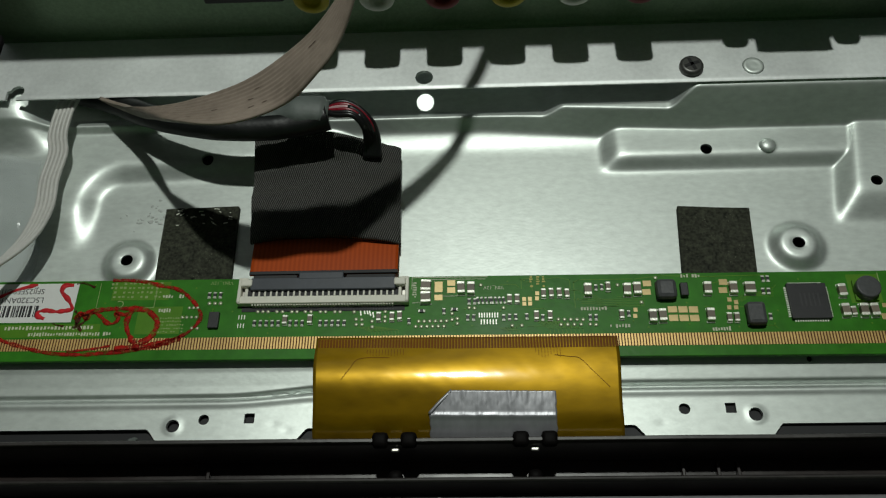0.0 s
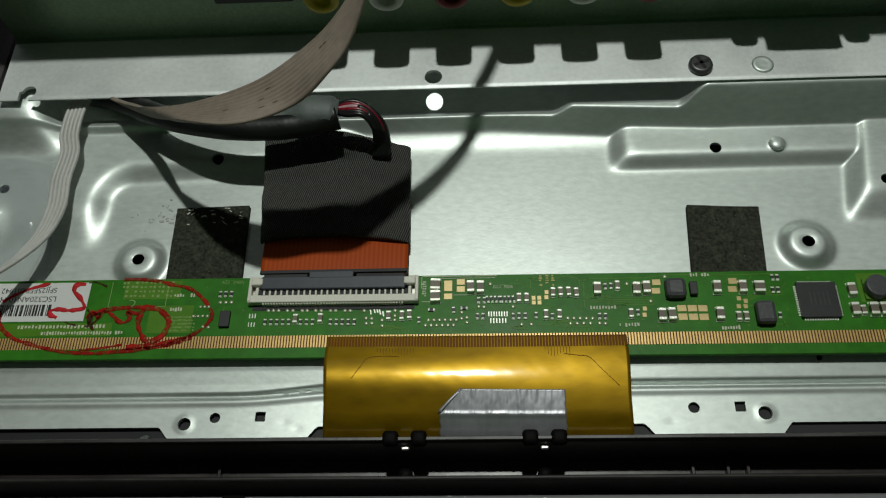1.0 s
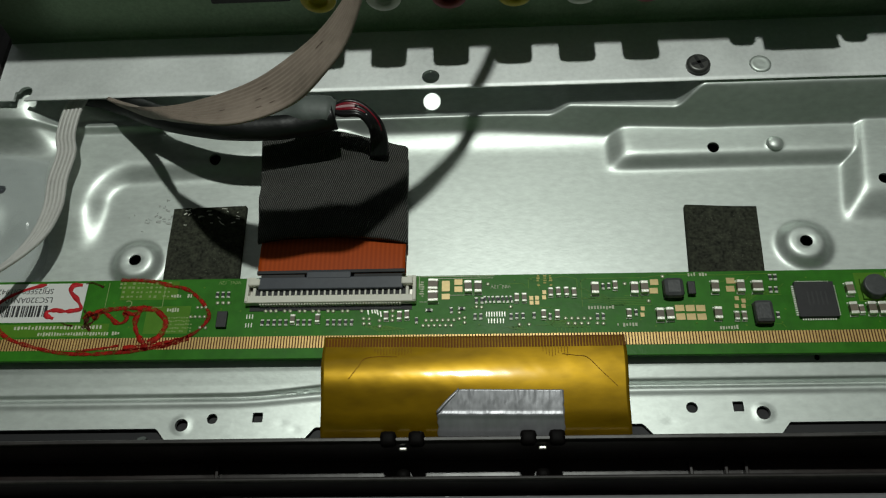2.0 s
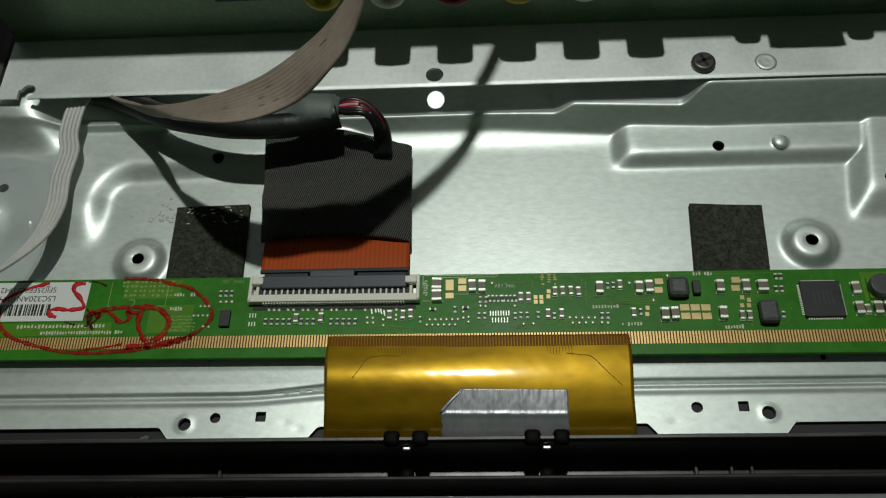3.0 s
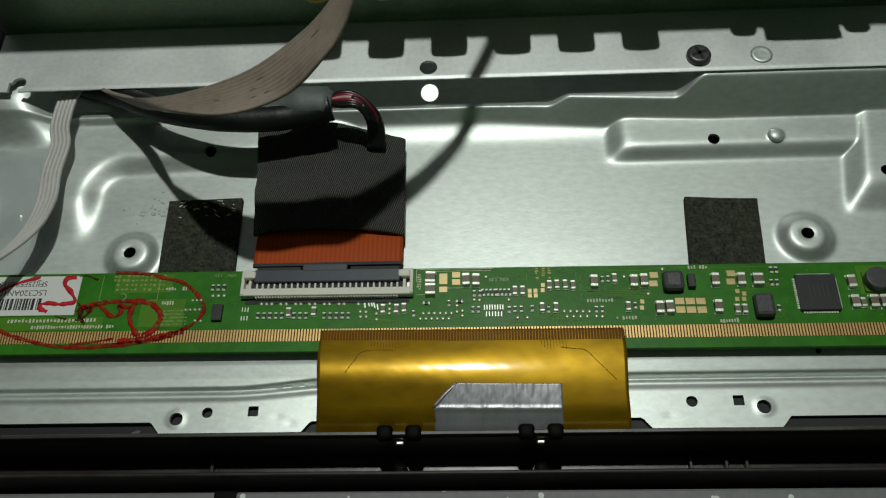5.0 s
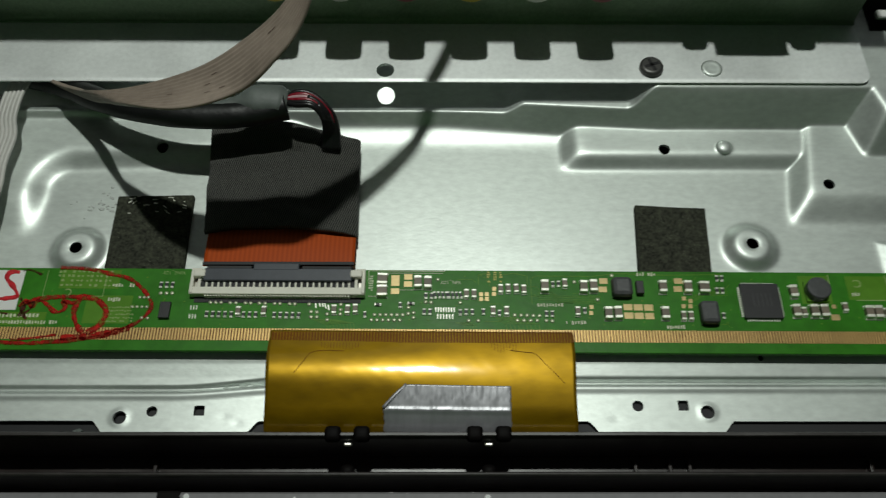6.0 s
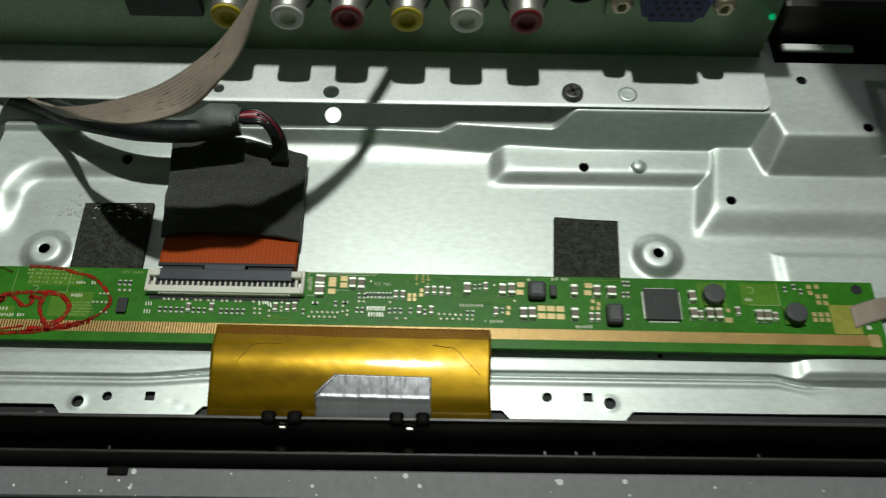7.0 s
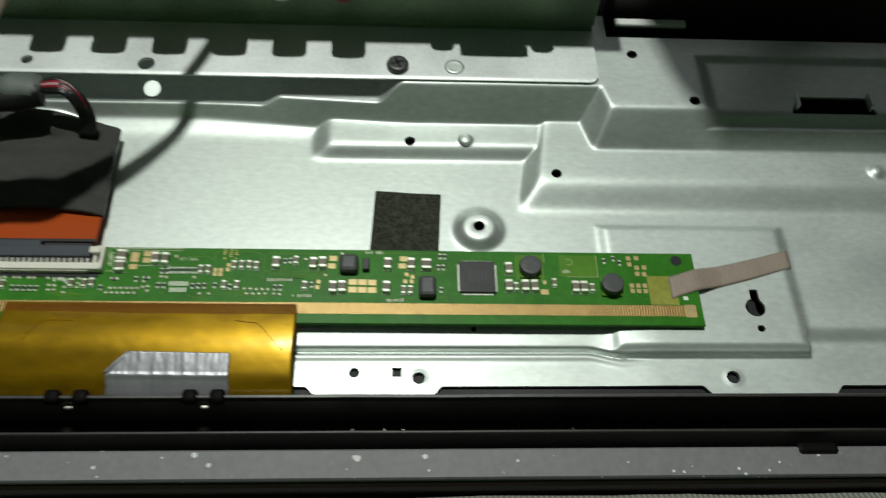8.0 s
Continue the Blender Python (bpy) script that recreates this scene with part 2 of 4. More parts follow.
def add_box(bm, cx, cy, cz, sx, sy, sz, bevel=0.0, mat=0, rz=0.0):
    m = Matrix.Translation((cx, cy, cz)) @ Matrix.Rotation(radians(rz), 4, "Z") @ Matrix.Diagonal((sx, sy, sz, 1))
    before = set(bm.faces)
    made = bmesh.ops.create_cube(bm, size=1.0, matrix=m)
    if bevel:
        edges = list({e for v in made["verts"] for e in v.link_edges})
        bmesh.ops.bevel(bm, geom=edges, offset=bevel, segments=2, affect="EDGES", profile=0.5)
    for f in bm.faces:
        if f not in before:
            f.material_index = mat
    return bm


def box(*a, **k):
    return add_box(bmesh.new(), *a, **k)


def add_lathe(bm, profile, at, axis="Z", seg=24, mat=0):
    """Turns rows of (radius, height) round an axis through at."""
    rings = []
    for r, h in profile:
        ring = []
        for i in range(seg):
            a = 2 * math.pi * i / seg
            p = (r * math.cos(a), r * math.sin(a), h)
            if axis == "Y":
                p = (p[0], p[2], p[1])
            ring.append(bm.verts.new((at[0] + p[0], at[1] + p[1], at[2] + p[2])))
        rings.append(ring)
    for a, b in zip(rings, rings[1:]):
        for i in range(seg):
            f = bm.faces.new((a[i], a[(i + 1) % seg], b[(i + 1) % seg], b[i]))
            f.material_index = mat
            f.smooth = True
    for ring in (rings[0], rings[-1]):
        f = bm.faces.new(ring)
        f.material_index = mat
    return bm


def glide(points, n):
    """n + 1 places on a smooth curve through the given ones."""
    p = [Vector(q) for q in points]
    p = [2 * p[0] - p[1], *p, 2 * p[-1] - p[-2]]
    out = []
    for i in range(n + 1):
        u = i / n * (len(p) - 3)
        k = min(int(u), len(p) - 4)
        u -= k
        a, b, c, d = p[k : k + 4]
        out.append(0.5 * (2 * b + (c - a) * u + (2 * a - 5 * b + 4 * c - d) * u * u + (3 * b - a - 3 * c + d) * u**3))
    return out


def add_tube(bm, places, radius, seg=10, squash=1.0, mat=0):
    """A round or flattened tube along places; radius may be a list."""
    rings = []
    for i, p in enumerate(places):
        r = radius[i] if isinstance(radius, (list, tuple)) else radius
        d = (places[min(i + 1, len(places) - 1)] - places[max(i - 1, 0)]).normalized()
        side = d.cross(Vector((0, 0, 1))).normalized()
        up = side.cross(d)
        rings.append([bm.verts.new(p + side * (r * math.cos(2 * math.pi * k / seg)) + up * (r * squash * math.sin(2 * math.pi * k / seg))) for k in range(seg)])
    for a, b in zip(rings, rings[1:]):
        for k in range(seg):
            f = bm.faces.new((a[k], a[(k + 1) % seg], b[(k + 1) % seg], b[k]))
            f.smooth, f.material_index = True, mat
    bm.faces.new(rings[0])
    bm.faces.new(rings[-1])
    return bm


def sheet(nx, ny, place, thick=0.15):
    """A thin closed sheet; place(u, v) gives the middle of its upper face."""
    bm = bmesh.new()
    top = [[bm.verts.new(place(i / nx, j / ny)) for i in range(nx + 1)] for j in range(ny + 1)]
    low = [[bm.verts.new(Vector(place(i / nx, j / ny)) - Vector((0, 0, thick))) for i in range(nx + 1)] for j in range(ny + 1)]
    for j in range(ny):
        for i in range(nx):
            for g, flip in ((top, 1), (low, -1)):
                q = (g[j][i], g[j][i + 1], g[j + 1][i + 1], g[j + 1][i])
                f = bm.faces.new(q[::flip])
                f.smooth = True
    rim = [(0, i) for i in range(nx)] + [(j, nx) for j in range(ny)] + [(ny, i) for i in range(nx, 0, -1)] + [(j, 0) for j in range(ny, 0, -1)]
    for (a, b), (c, d) in zip(rim, rim[1:] + rim[:1]):
        bm.faces.new((top[a][b], low[a][b], low[c][d], top[c][d]))
    return bm


def text_mesh(body, size, at, parent, name, mat, rz=180.0, align="CENTER"):
    cu = bpy.data.curves.new(name, "FONT")
    cu.body, cu.size, cu.align_x, cu.align_y = body, size * S, align, "CENTER"
    ob = bpy.data.objects.new("lettering", cu)
    scene.collection.objects.link(ob)
    me = bpy.data.meshes.new_from_object(ob.evaluated_get(bpy.context.evaluated_depsgraph_get()))
    bpy.data.objects.remove(ob)
    me.materials.clear()
    me.materials.append(mat)
    return link_mesh(name, me, parent, at=at, rz=rz)


def pressed_sheet(x0, x1, nx, y0, y1, ny, height, gaps, front=None):
    """A pressed metal sheet as a grid, with holes whose rims follow gaps(x, y) = 0 (negative inside)."""
    xs, vs = np.linspace(x0, x1, nx + 1), np.linspace(0, 1, ny + 1)
    X = np.repeat(xs[None], ny + 1, 0)
    lower = front(xs) if front else np.full(nx + 1, y0)
    Y = np.repeat(y0 * (1 - vs[:, None]) + y1 * vs[:, None], nx + 1, 1)
    if front:
        bend = y0 + 5.5
        Y = np.where(Y < bend, bend - (bend - Y) * (bend - lower[None]) / (bend - y0), Y)
    d = gaps(X, Y)
    cell = max((x1 - x0) / nx, (y1 - y0) / ny)
    idx = np.arange((nx + 1) * (ny + 1)).reshape(ny + 1, nx + 1)
    quads = np.stack([idx[:-1, :-1], idx[:-1, 1:], idx[1:, 1:], idx[1:, :-1]], -1).reshape(-1, 4)
    flat = d.ravel()
    cut = (flat[quads] < -0.3 * cell).any(1)
    rim = np.intersect1d(np.unique(quads[cut]), np.unique(quads[~cut])) if cut.any() else np.array([], int)
    fx, fy = X.ravel().copy(), Y.ravel().copy()
    for _ in range(3):
        px, py = fx[rim], fy[rim]
        e = 0.02
        g0 = gaps(px, py)
        gx, gy = (gaps(px + e, py) - g0) / e, (gaps(px, py + e) - g0) / e
        n2 = np.maximum(gx * gx + gy * gy, 0.2)
        fx[rim] -= np.clip(g0 * gx / n2, -cell, cell)
        fy[rim] -= np.clip(g0 * gy / n2, -cell, cell)
    fz = height(fx, fy)
    quads = quads[~cut]
    used = np.unique(quads)
    remap = np.zeros(len(fx), int)
    remap[used] = np.arange(len(used))
    me = bpy.data.meshes.new("sheet")
    me.from_pydata((np.stack([fx, fy, fz], -1)[used] * S).tolist(), [], remap[quads].tolist())
    me.polygons.foreach_set("use_smooth", np.ones(len(me.polygons), bool))
    return me


def ease(u):
    u = np.clip(u, 0, 1)
    return u * u * (3 - 2 * u)


def both(a, b, k=0.16):
    """The lesser of two, with a rounded corner where they meet."""
    return -k * np.logaddexp(-a / k, -b / k)


def disc(x, y, cx, cy, r):
    return np.hypot(x - cx, y - cy) - r


# ---- the room, the bench and the towel ----
def slab(name, at, size, mat, label, category):
    ob = part(name, box(0, 0, 0, *size, bevel=2), mat, None, at=at)
    return tagged(ob, label, category, kind="structure")


slab("floor", (0, -375, -780), (3200, 2450, 40), WALL_M, "dim grey floor of the workroom", "floor")
slab("ceiling", (0, -375, 1720), (3200, 2450, 40), WALL_M, "dim grey ceiling of the workroom", "ceiling")
# unseen wall set close behind the lamp as a reflector
slab("wall_north", (0, 870, 470), (3200, 40, 2460), PALE_REFLECTOR_M, "unseen pale lilac-grey wall, added to reflect in the flat steel", "wall")
# unseen wall, green only for its reflection in steep steel faces
slab("wall_south", (0, -1620, 470), (3200, 40, 2460), GREEN_BOUNCE_M, "unseen green wall, added to tint reflections in the steel", "wall")
slab("wall_east", (1620, -375, 470), (40, 2450, 2460), WALL_M, "dim grey painted wall of the workroom", "wall")
slab("wall_west", (-1620, -375, 470), (40, 2450, 2460), WALL_M, "dim grey painted wall of the workroom", "wall")

bench = thing("workbench", (60, 100, -760), "brown wooden workbench under the opened television", "workbench")
part("bench_top", box(0, 0, 725, 1300, 800, 36, bevel=3), WOOD_M, bench)
for sx in (-600, 600):
    for sy in (-360, 360):
        part("leg", box(sx, sy, 353, 50, 50, 707, bevel=3), WOOD_M, bench)


def towel_place(u, v):
    x, y = -340 + 800 * u, -220 + 560 * v
    near = max(0.0, min(1.0, (-47.9 - y) / 1.4)) ** 0.5
    fold = near * math.exp(-max(0.0, (-72 - y) / 26) ** 2) * (0.92 + 0.05 * math.sin(x * 0.06) + 0.03 * math.sin(x * 0.17))
    return (x, y, -15.3 + 14.2 * fold + 0.4 * math.sin(x * 0.05 + y * 0.03) + 0.5 * fold * noise.noise((x * 0.12, y * 0.12, 0)))


towel = thing("towel", (0, 0, 0), "grey-green ribbed towel laid flat on the bench", "towel")
part("cloth", sheet(150, 640, towel_place, 0.8), CLOTH, towel, smooth=True)

# ---- the television: bezel, panel and pressed back plate ----
LEFT, RIGHT = -110.0, 275.0
bezel = thing("bezel", (0, 0, 0), "glossy black plastic bezel lying face down, dusty outside", "bezel")


def bezel_strip(name, profile, mat, label="", x0=LEFT, x1=RIGHT, wobble=0.0):
    bm = bmesh.new()
    n = 40
    rings = []
    for i in range(n + 1):
        x = x0 + (x1 - x0) * i / n
        w = wobble * (noise.noise((x * 0.05, 3.1, 0)) if wobble else 0)
        rings.append([bm.verts.new((x, y, z + w)) for y, z in profile])
    for a, b in zip(rings, rings[1:]):
        for k in range(len(profile)):
            bm.faces.new((a[k], b[k], b[(k + 1) % len(profile)], a[(k + 1) % len(profile)]))
    bm.faces.new(rings[0])
    bm.faces.new(rings[-1][::-1])
    return part(name, bm, mat, bezel, label)


bezel_strip("inner_rail", [(-30.6, -9.6), (-30.3, 1.2), (-30.05, 2.1), (-29.9, 2.3), (-29.4, 2.3), (-29.15, 2.0), (-28.9, 1.1), (-28.8, -9.6)], RAIL_BLACK, wobble=0.3)
bezel_strip("channel", [(-39.4, -13.5), (-39.4, -6.2), (-38.1, -6.6), (-36.4, -9.0), (-34, -9.6), (-28.7, -9.8), (-28.6, -13.5)], BEZEL)
bezel_strip("outer_rail", [(-38.1, -9.0), (-37.8, 1.2), (-37.6, 1.8), (-37.4, 2.0), (-37.1, 2.05), (-36.9, 1.85), (-36.7, 1.2), (-36.3, -9.2)], RAIL_BLACK, wobble=0.25)
bezel_strip("rim", [(-46.6, -6.0), (-46.5, 0.1), (-46.2, 0.6), (-40.8, 0.9), (-40.4, 0.5), (-40.1, -6.0)], RIM, "dusty grey outer rim of the bezel")
bezel_strip("skirt", [(-47.8, -13.6), (-47.8, -2.5), (-47.5, -1.6), (-46.7, -1.0), (-46.7, -6.2), (-39.5, -6.2), (-39.5, -13.6)], BEZEL)

for cx in (34.4, 61.9):
    clip = part("clip", box(0, 0, 0, 3.2, 3.0, 2.6, bevel=0.8), MATT_BLACK, bezel, at=(cx - 2.8, -29.5, 1.6), smooth=True)
    part("clip", box(0, 0, 0, 3.2, 3.0, 2.6, bevel=0.8), MATT_BLACK, bezel, at=(cx + 2.8, -29.5, 1.6), smooth=True)
    part("clip_catch", box(0, 0, 0, 1.6, 0.8, 0.7, bevel=0.25), NICKEL, bezel, "bright metal catch between two tabs", at=(cx, -30.9, -0.4))
    part("clip_post", box(0, 0, 0, 2.8, 2.6, 8.0, bevel=1.0), MATT_BLACK, bezel, at=(cx, -35.6, -5.4), smooth=True)
for cx in (-5.0, 92.0, 99.0, 103.0, 140.0):
    part("rib", box(0, 0, 0, 0.8, 5.0, 1.2, bevel=0.2), BEZEL, bezel, at=(cx, -34.0, -8.8))
part("latch_nose", box(0, 0, 0, 9, 3.0, 2.6, bevel=1.0), MATT_BLACK, bezel, at=(189.0, -40.9, -0.1))
part("rim_notch", box(0, 0, 0, 4.6, 2.2, 1.6, bevel=0.5), MATT_BLACK, bezel, at=(1.4, -41.2, 0.3))

crumb = thing("dust_crumb", (-19.4, -27.7, -2.95), "small grey crumb of dust beside the bezel", "debris")
bm = bmesh.new()
bmesh.ops.create_icosphere(bm, subdivisions=2, radius=1.0)
for v in bm.verts:
    v.co = Vector((v.co.x * 1.7, v.co.y * 0.8, max(v.co.z, -0.6) * 0.7 + 0.42)) * 0.7 * (1 + 0.5 * noise.noise(v.co * 1.7))
part("crumb", bm, TAPE_GREY, crumb)

tagged(part("panel_backing", box(80, 50, -8.2, 366, 157, 10.6, bevel=0.5), BACKING, None),
       "black back of the flat panel under the metal plate", "panel", kind="structure")

BUSHES = ((-26.5, 11.7), (120.7, 13.0))
ROUND_HOLES = ((104.5, 38.0, 1.35), (140.3, 27.8, 1.3), (162.0, 61.1, 1.4), (175.8, 45.6, 1.4), (-11.9, 38.3, 1.4),
               (-11.4, -25.2, 1.35), (-5.2, -23.9, 1.1), (92.3, -22.6, 1.15), (106.2, -23.9, 1.4), (175.4, -23.9, 1.5), (183.2, -13.2, 0.9),
               (-62.0, 31.0, 1.2), (118.5, -12.9, 0.6))
SQUARE_HOLES = ((4.2, -23.7), (101.5, -22.5))


def plate_gaps(x, y):
    d = np.full(np.shape(x), 99.0)
    for cx, cy in BUSHES:
        d = np.minimum(d, disc(x, y, cx, cy, 1.35))
    for cx, cy, r in ROUND_HOLES:
        d = np.minimum(d, disc(x, y, cx, cy, r))
    for cx, cy in SQUARE_HOLES:
        d = np.minimum(d, np.maximum(np.abs(x - cx), np.abs(y - cy)) - 1.05)
    # keyhole
    d = np.minimum(d, disc(x, y, 183.0, -7.9, 2.3))
    d = np.minimum(d, np.maximum(np.abs(x - 183.4), np.abs(y + 5.2) - 1.0) - 1.0)
    # the plate stops short of the loudspeaker
    d = np.minimum(d, np.maximum(156.0 - x, 67.2 - y))
    # hook slot
    return np.minimum(d, np.maximum(np.abs(x - 212.0) - 11.2 + 0.35 * np.clip(y - 43, 0, 9), np.abs(y - 45.8) - 2.7))


def ramp(u, k=0.14):
    """Climbs from 0 to 1 in a straight line, rounded at its foot and its shoulder."""
    return -k * np.logaddexp(-k * np.logaddexp(u / k, 0) / k, -1 / k) + k * np.logaddexp(0, -1 / k)


def greater(a, b, k=0.5):
    """The greater of two, with a rounded corner where they meet."""
    return k * np.logaddexp(a / k, b / k)


def plate_height(x, y):
    # flat field, bending up gently towards the back
    z = 0.028 * np.clip(y - 38.2, 0, 8) ** 2
    right_lip = 2.6 * ramp(both((y - 33.8) / 2.7, (x - 80.4) / 3.6, 0.3), 0.18)
    right_bank = 3.4 * ramp(both((y - 18.7) / 6.8, (x - 130.8 - 0.17 * (y - 20.0)) / 3.8, 0.2), 0.11)
    # the left lip runs round the sunk field with a wide rounded corner and fades out at its end
    out_x, out_y = -31.6 - x, y - 28.0 - 0.03 * (x + 38)
    round_in = np.hypot(np.clip(out_x, 0, None), np.clip(out_y, 0, None)) + np.minimum(np.maximum(out_x, out_y), 0) - 5.2
    left_lip = 2.8 * ramp(both(round_in / 3.8, (26.0 - x) / 8.0, 0.2), 0.16) * ease((y - 13.0) / 14.0)
    z = greater(np.maximum(z, left_lip), greater(right_lip, right_bank, 0.12), 0.12)
    # one slanting wall runs along the back; its top edge climbs in steps
    wall = 3.4 + 1.35 * (y - 44.3 - 2.6 * np.clip((104.0 - x) / 50.0, 0, 1))
    corner = 3.4 + both(0.97 * (y - 35.5), 1.23 * (x - 148.2 + 0.28 * (y - 43.1)), 0.5)
    low_end = 1 - ease((x - 60.0) / 12.0)
    cap = 4.4 - 0.5 * np.clip(y - 47.6, 0, 2.2) + 0.3 * np.clip(y - 49.8, 0, 8) * low_end + (2.0 + 0.5 * np.clip(y - 47.6, 0, 1.2)) * ease((x - 67.0) / 5.5) + 4.4 * ease((x - 96.0) / 7.0) + 0.5 * np.clip(y - 48.8, 0, 1.0) * ease((x - 96.0) / 7.0)
    back = both(np.maximum(wall, corner), cap, 0.12 + 0.2 * ease((x - 100.0) / 10.0))
    z = greater(z, back, 0.25)
    left_rise = both((y - 39.5) / 11.5, (-49.0 - x) / 10.0)
    z = z + (np.maximum(9.6, z) - z) * ease(left_rise)
    # sunk rectangle beyond the plateau and its rim
    sink = ramp(np.minimum(np.minimum((x - 178.6) / 3.0, (61.3 - y) / 1.6), (y - 39.4) / 1.0), 0.1)
    z = z - 1.2 * sink * (x > 170)
    # raised pad by the keyhole
    z = z + 0.9 * ramp(np.minimum(np.minimum((x - 149.0) / 2.0, (194.5 - x) / 2.0), np.minimum((y + 18.2) / 1.4, (14.6 - y) / 1.2)))
    # the front: a slope, a step down, a rolled ridge and the flat flange
    long_side = ease((160.0 - x) / 16.0)
    edge = np.where(x < 194, -17.0 - 1.7 * ease((24.0 - x) / 26.0) * long_side - 1.6 * ease((x - 143.0) / 9.0), -12.5)
    z = z - (0.30 * np.clip(-11.6 - y, 0, 2.4) + 0.14 * np.clip(-14.0 - y, 0, 3.0)) * long_side
    z = z - (0.85 - 0.4 * ease((24.0 - x) / 26.0) + 0.85 * (1 - long_side)) * ramp((edge - y) / np.where(x < 194, 0.65, 3.0))
    z = z + (0.40 * np.exp(-((y - edge + 1.9) / 0.8) ** 2) - (0.9 - 0.6 * ease((24.0 - x) / 26.0)) * np.exp(-((y - edge + 0.55) / 0.42) ** 2)) * long_side
    for cx, cy in BUSHES:
        r = np.hypot(x - cx, y - cy)
        z = z + 2.2 * ramp((5.75 - r) / 1.75, 0.2) - 0.12 * ease((1.75 - r) / 0.35)
    for cx, cy, r0, h in ((118.4, 38.4, 2.1, 0.9), (221.5, 29.5, 2.6, 1.0), (-67.0, 22.0, 9.0, 0.9)):
        z = z + h * ease((r0 - np.hypot(x - cx, y - cy)) / (0.8 * r0))
    for cx, cy, r0 in ((-11.4, -25.2, 1.35), (106.2, -23.9, 1.4), (175.4, -23.9, 1.5)):
        z = z + 0.12 * ease((r0 + 1.0 - np.hypot(x - cx, y - cy)) / 0.9)
    # handling dents in the flange and a few soft waves
    for cx, cy in ((9.3, -25.0), (87.6, -25.4), (12.0, -26.3)):
        z = z - 0.05 * np.exp(-((x - cx) ** 2 + (1.6 * (y - cy)) ** 2) / 1.1)
    return z + 0.05 * np.sin(x * 0.09 + 0.4 * np.sin(y * 0.11)) * np.cos(y * 0.07)


def plate_front(x):
    """The front edge of the plate: tongues reach under the bezel, notches stand back."""
    out = np.full(len(x), -28.4)
    for a, b in ((-200.0, -15.5), (15.0, 83.3), (110.0, 169.5), (198.5, 400.0)):
        out = np.maximum(out, -28.4 + 2.6 * np.clip(np.minimum(x - a, b - x) / 2.2 + 0.5, 0, 1))
    return out


plate = thing("back_plate", (0, 0, 0), "pressed zinc-plated steel back plate with ribs and holes", "metal plate")
me = pressed_sheet(LEFT + 8, RIGHT - 8, 720, -28.4, 75.0, 350, plate_height, plate_gaps, plate_front)
me.materials.append(STEEL)
skin = link_mesh("pressed_sheet", me, plate)
solid = skin.modifiers.new("gauge", "SOLIDIFY")
solid.thickness, solid.offset = 0.7 * S, -1.0
skin.modifiers.new("crisp_edges", "EDGE_SPLIT").split_angle = radians(80)
part("rivet_head", add_lathe(bmesh.new(), [(1.9, 0), (1.85, 0.35), (1.3, 0.75), (0.5, 0.95)], (0, 0, 0)), STEEL, plate, at=(118.4, 38.4, float(plate_height(np.array([118.4]), np.array([40.6]))[0]) + 0.1), smooth=True)
for hx in (-9.6, 9.6):
    part("slot_tab", box(0, 0, 0, 0.8, 4.4, 2.6, bevel=0.2), STEEL, plate, at=(212.0 + hx, 46.6, 10.2))

# dried glue between the boss and the felt pad
for i in range(34):
    gx, gy = random.gauss(-23.0, 3.4), random.gauss(24.2, 1.7)
    r = random.uniform(0.12, 0.42)
    bm = add_lathe(bmesh.new(), [(r, 0), (r * 0.8, 0.1), (r * 0.3, 0.16)], (0, 0, 0), seg=8)
    bmesh.ops.scale(bm, vec=(random.uniform(0.7, 2.2), random.uniform(0.5, 1.0), 1), verts=bm.verts)
    part("glue_speck", bm, GLUE, plate, at=(gx, gy, float(plate_height(np.array([gx]), np.array([gy]))[0])), rz=random.uniform(-50, 50), smooth=True)

# ---- the bracket with the jack panel ----
bracket = thing("jack_bracket", (0, 0, 11.8), "zinc-plated steel bracket with a panel of jacks", "bracket")


def flange_gaps(x, y):
    d = np.minimum(disc(x, y, 39.7, 53.6, 2.05), disc(x, y, 11.0, 54.2, 1.4))
    notch = np.maximum(np.abs(x + 58.2) - 1.2, y - 52.8)
    notch = np.minimum(notch, disc(x, y, -57.0, 52.6, 1.7))
    round_off = np.where((x > 149.5) & (y < 52.8), 2.5 - np.hypot(x - 149.5, y - 52.8), 99)
    return np.minimum(np.minimum(d, notch), round_off)


me = pressed_sheet(-64.2, 152.0, 430, 50.3, 69.6, 40, lambda x, y: 0 * x - 0.25 * ease((50.9 - y) / 0.6), flange_gaps)
me.materials.append(STEEL_FLANGE)
flange = link_mesh("flange", me, bracket)
solid = flange.modifiers.new("gauge", "SOLIDIFY")
solid.thickness, solid.offset = 0.8 * S, -1.0
flange.modifiers.new("crisp_edges", "EDGE_SPLIT").split_angle = radians(80)


def panel_place(u, v):
    """The upright panel: a small bend at its foot, then straight up."""
    s = 46.0 * v
    bend = 1.2
    if s < bend * math.pi / 2:
        a = s / bend
        y, z = 69.3 - bend + bend * math.sin(a), bend - bend * math.cos(a)
    else:
        y, z = 69.3, bend + s - bend * math.pi / 2
    return (-64.2 + 216.2 * u, y, z)


bm = bmesh.new()
rows_ = [0, 0.006, 0.012, 0.02, 0.028, 0.036, 0.044, 0.2, 0.4, 0.6, 0.8, 1.0]
front_side = [[bm.verts.new(panel_place(i / 12, v)) for i in range(13)] for v in rows_]
for a, b in zip(front_side, front_side[1:]):
    for i in range(12):
        f = bm.faces.new((a[i], a[i + 1], b[i + 1], b[i]))
        f.smooth = True
# the panel's colour holds its shade and the board's green bounce
panel = part("jack_panel", bm, STEEL_PANEL, bracket, "steel panel carrying the sockets, coloured dark green for shade")
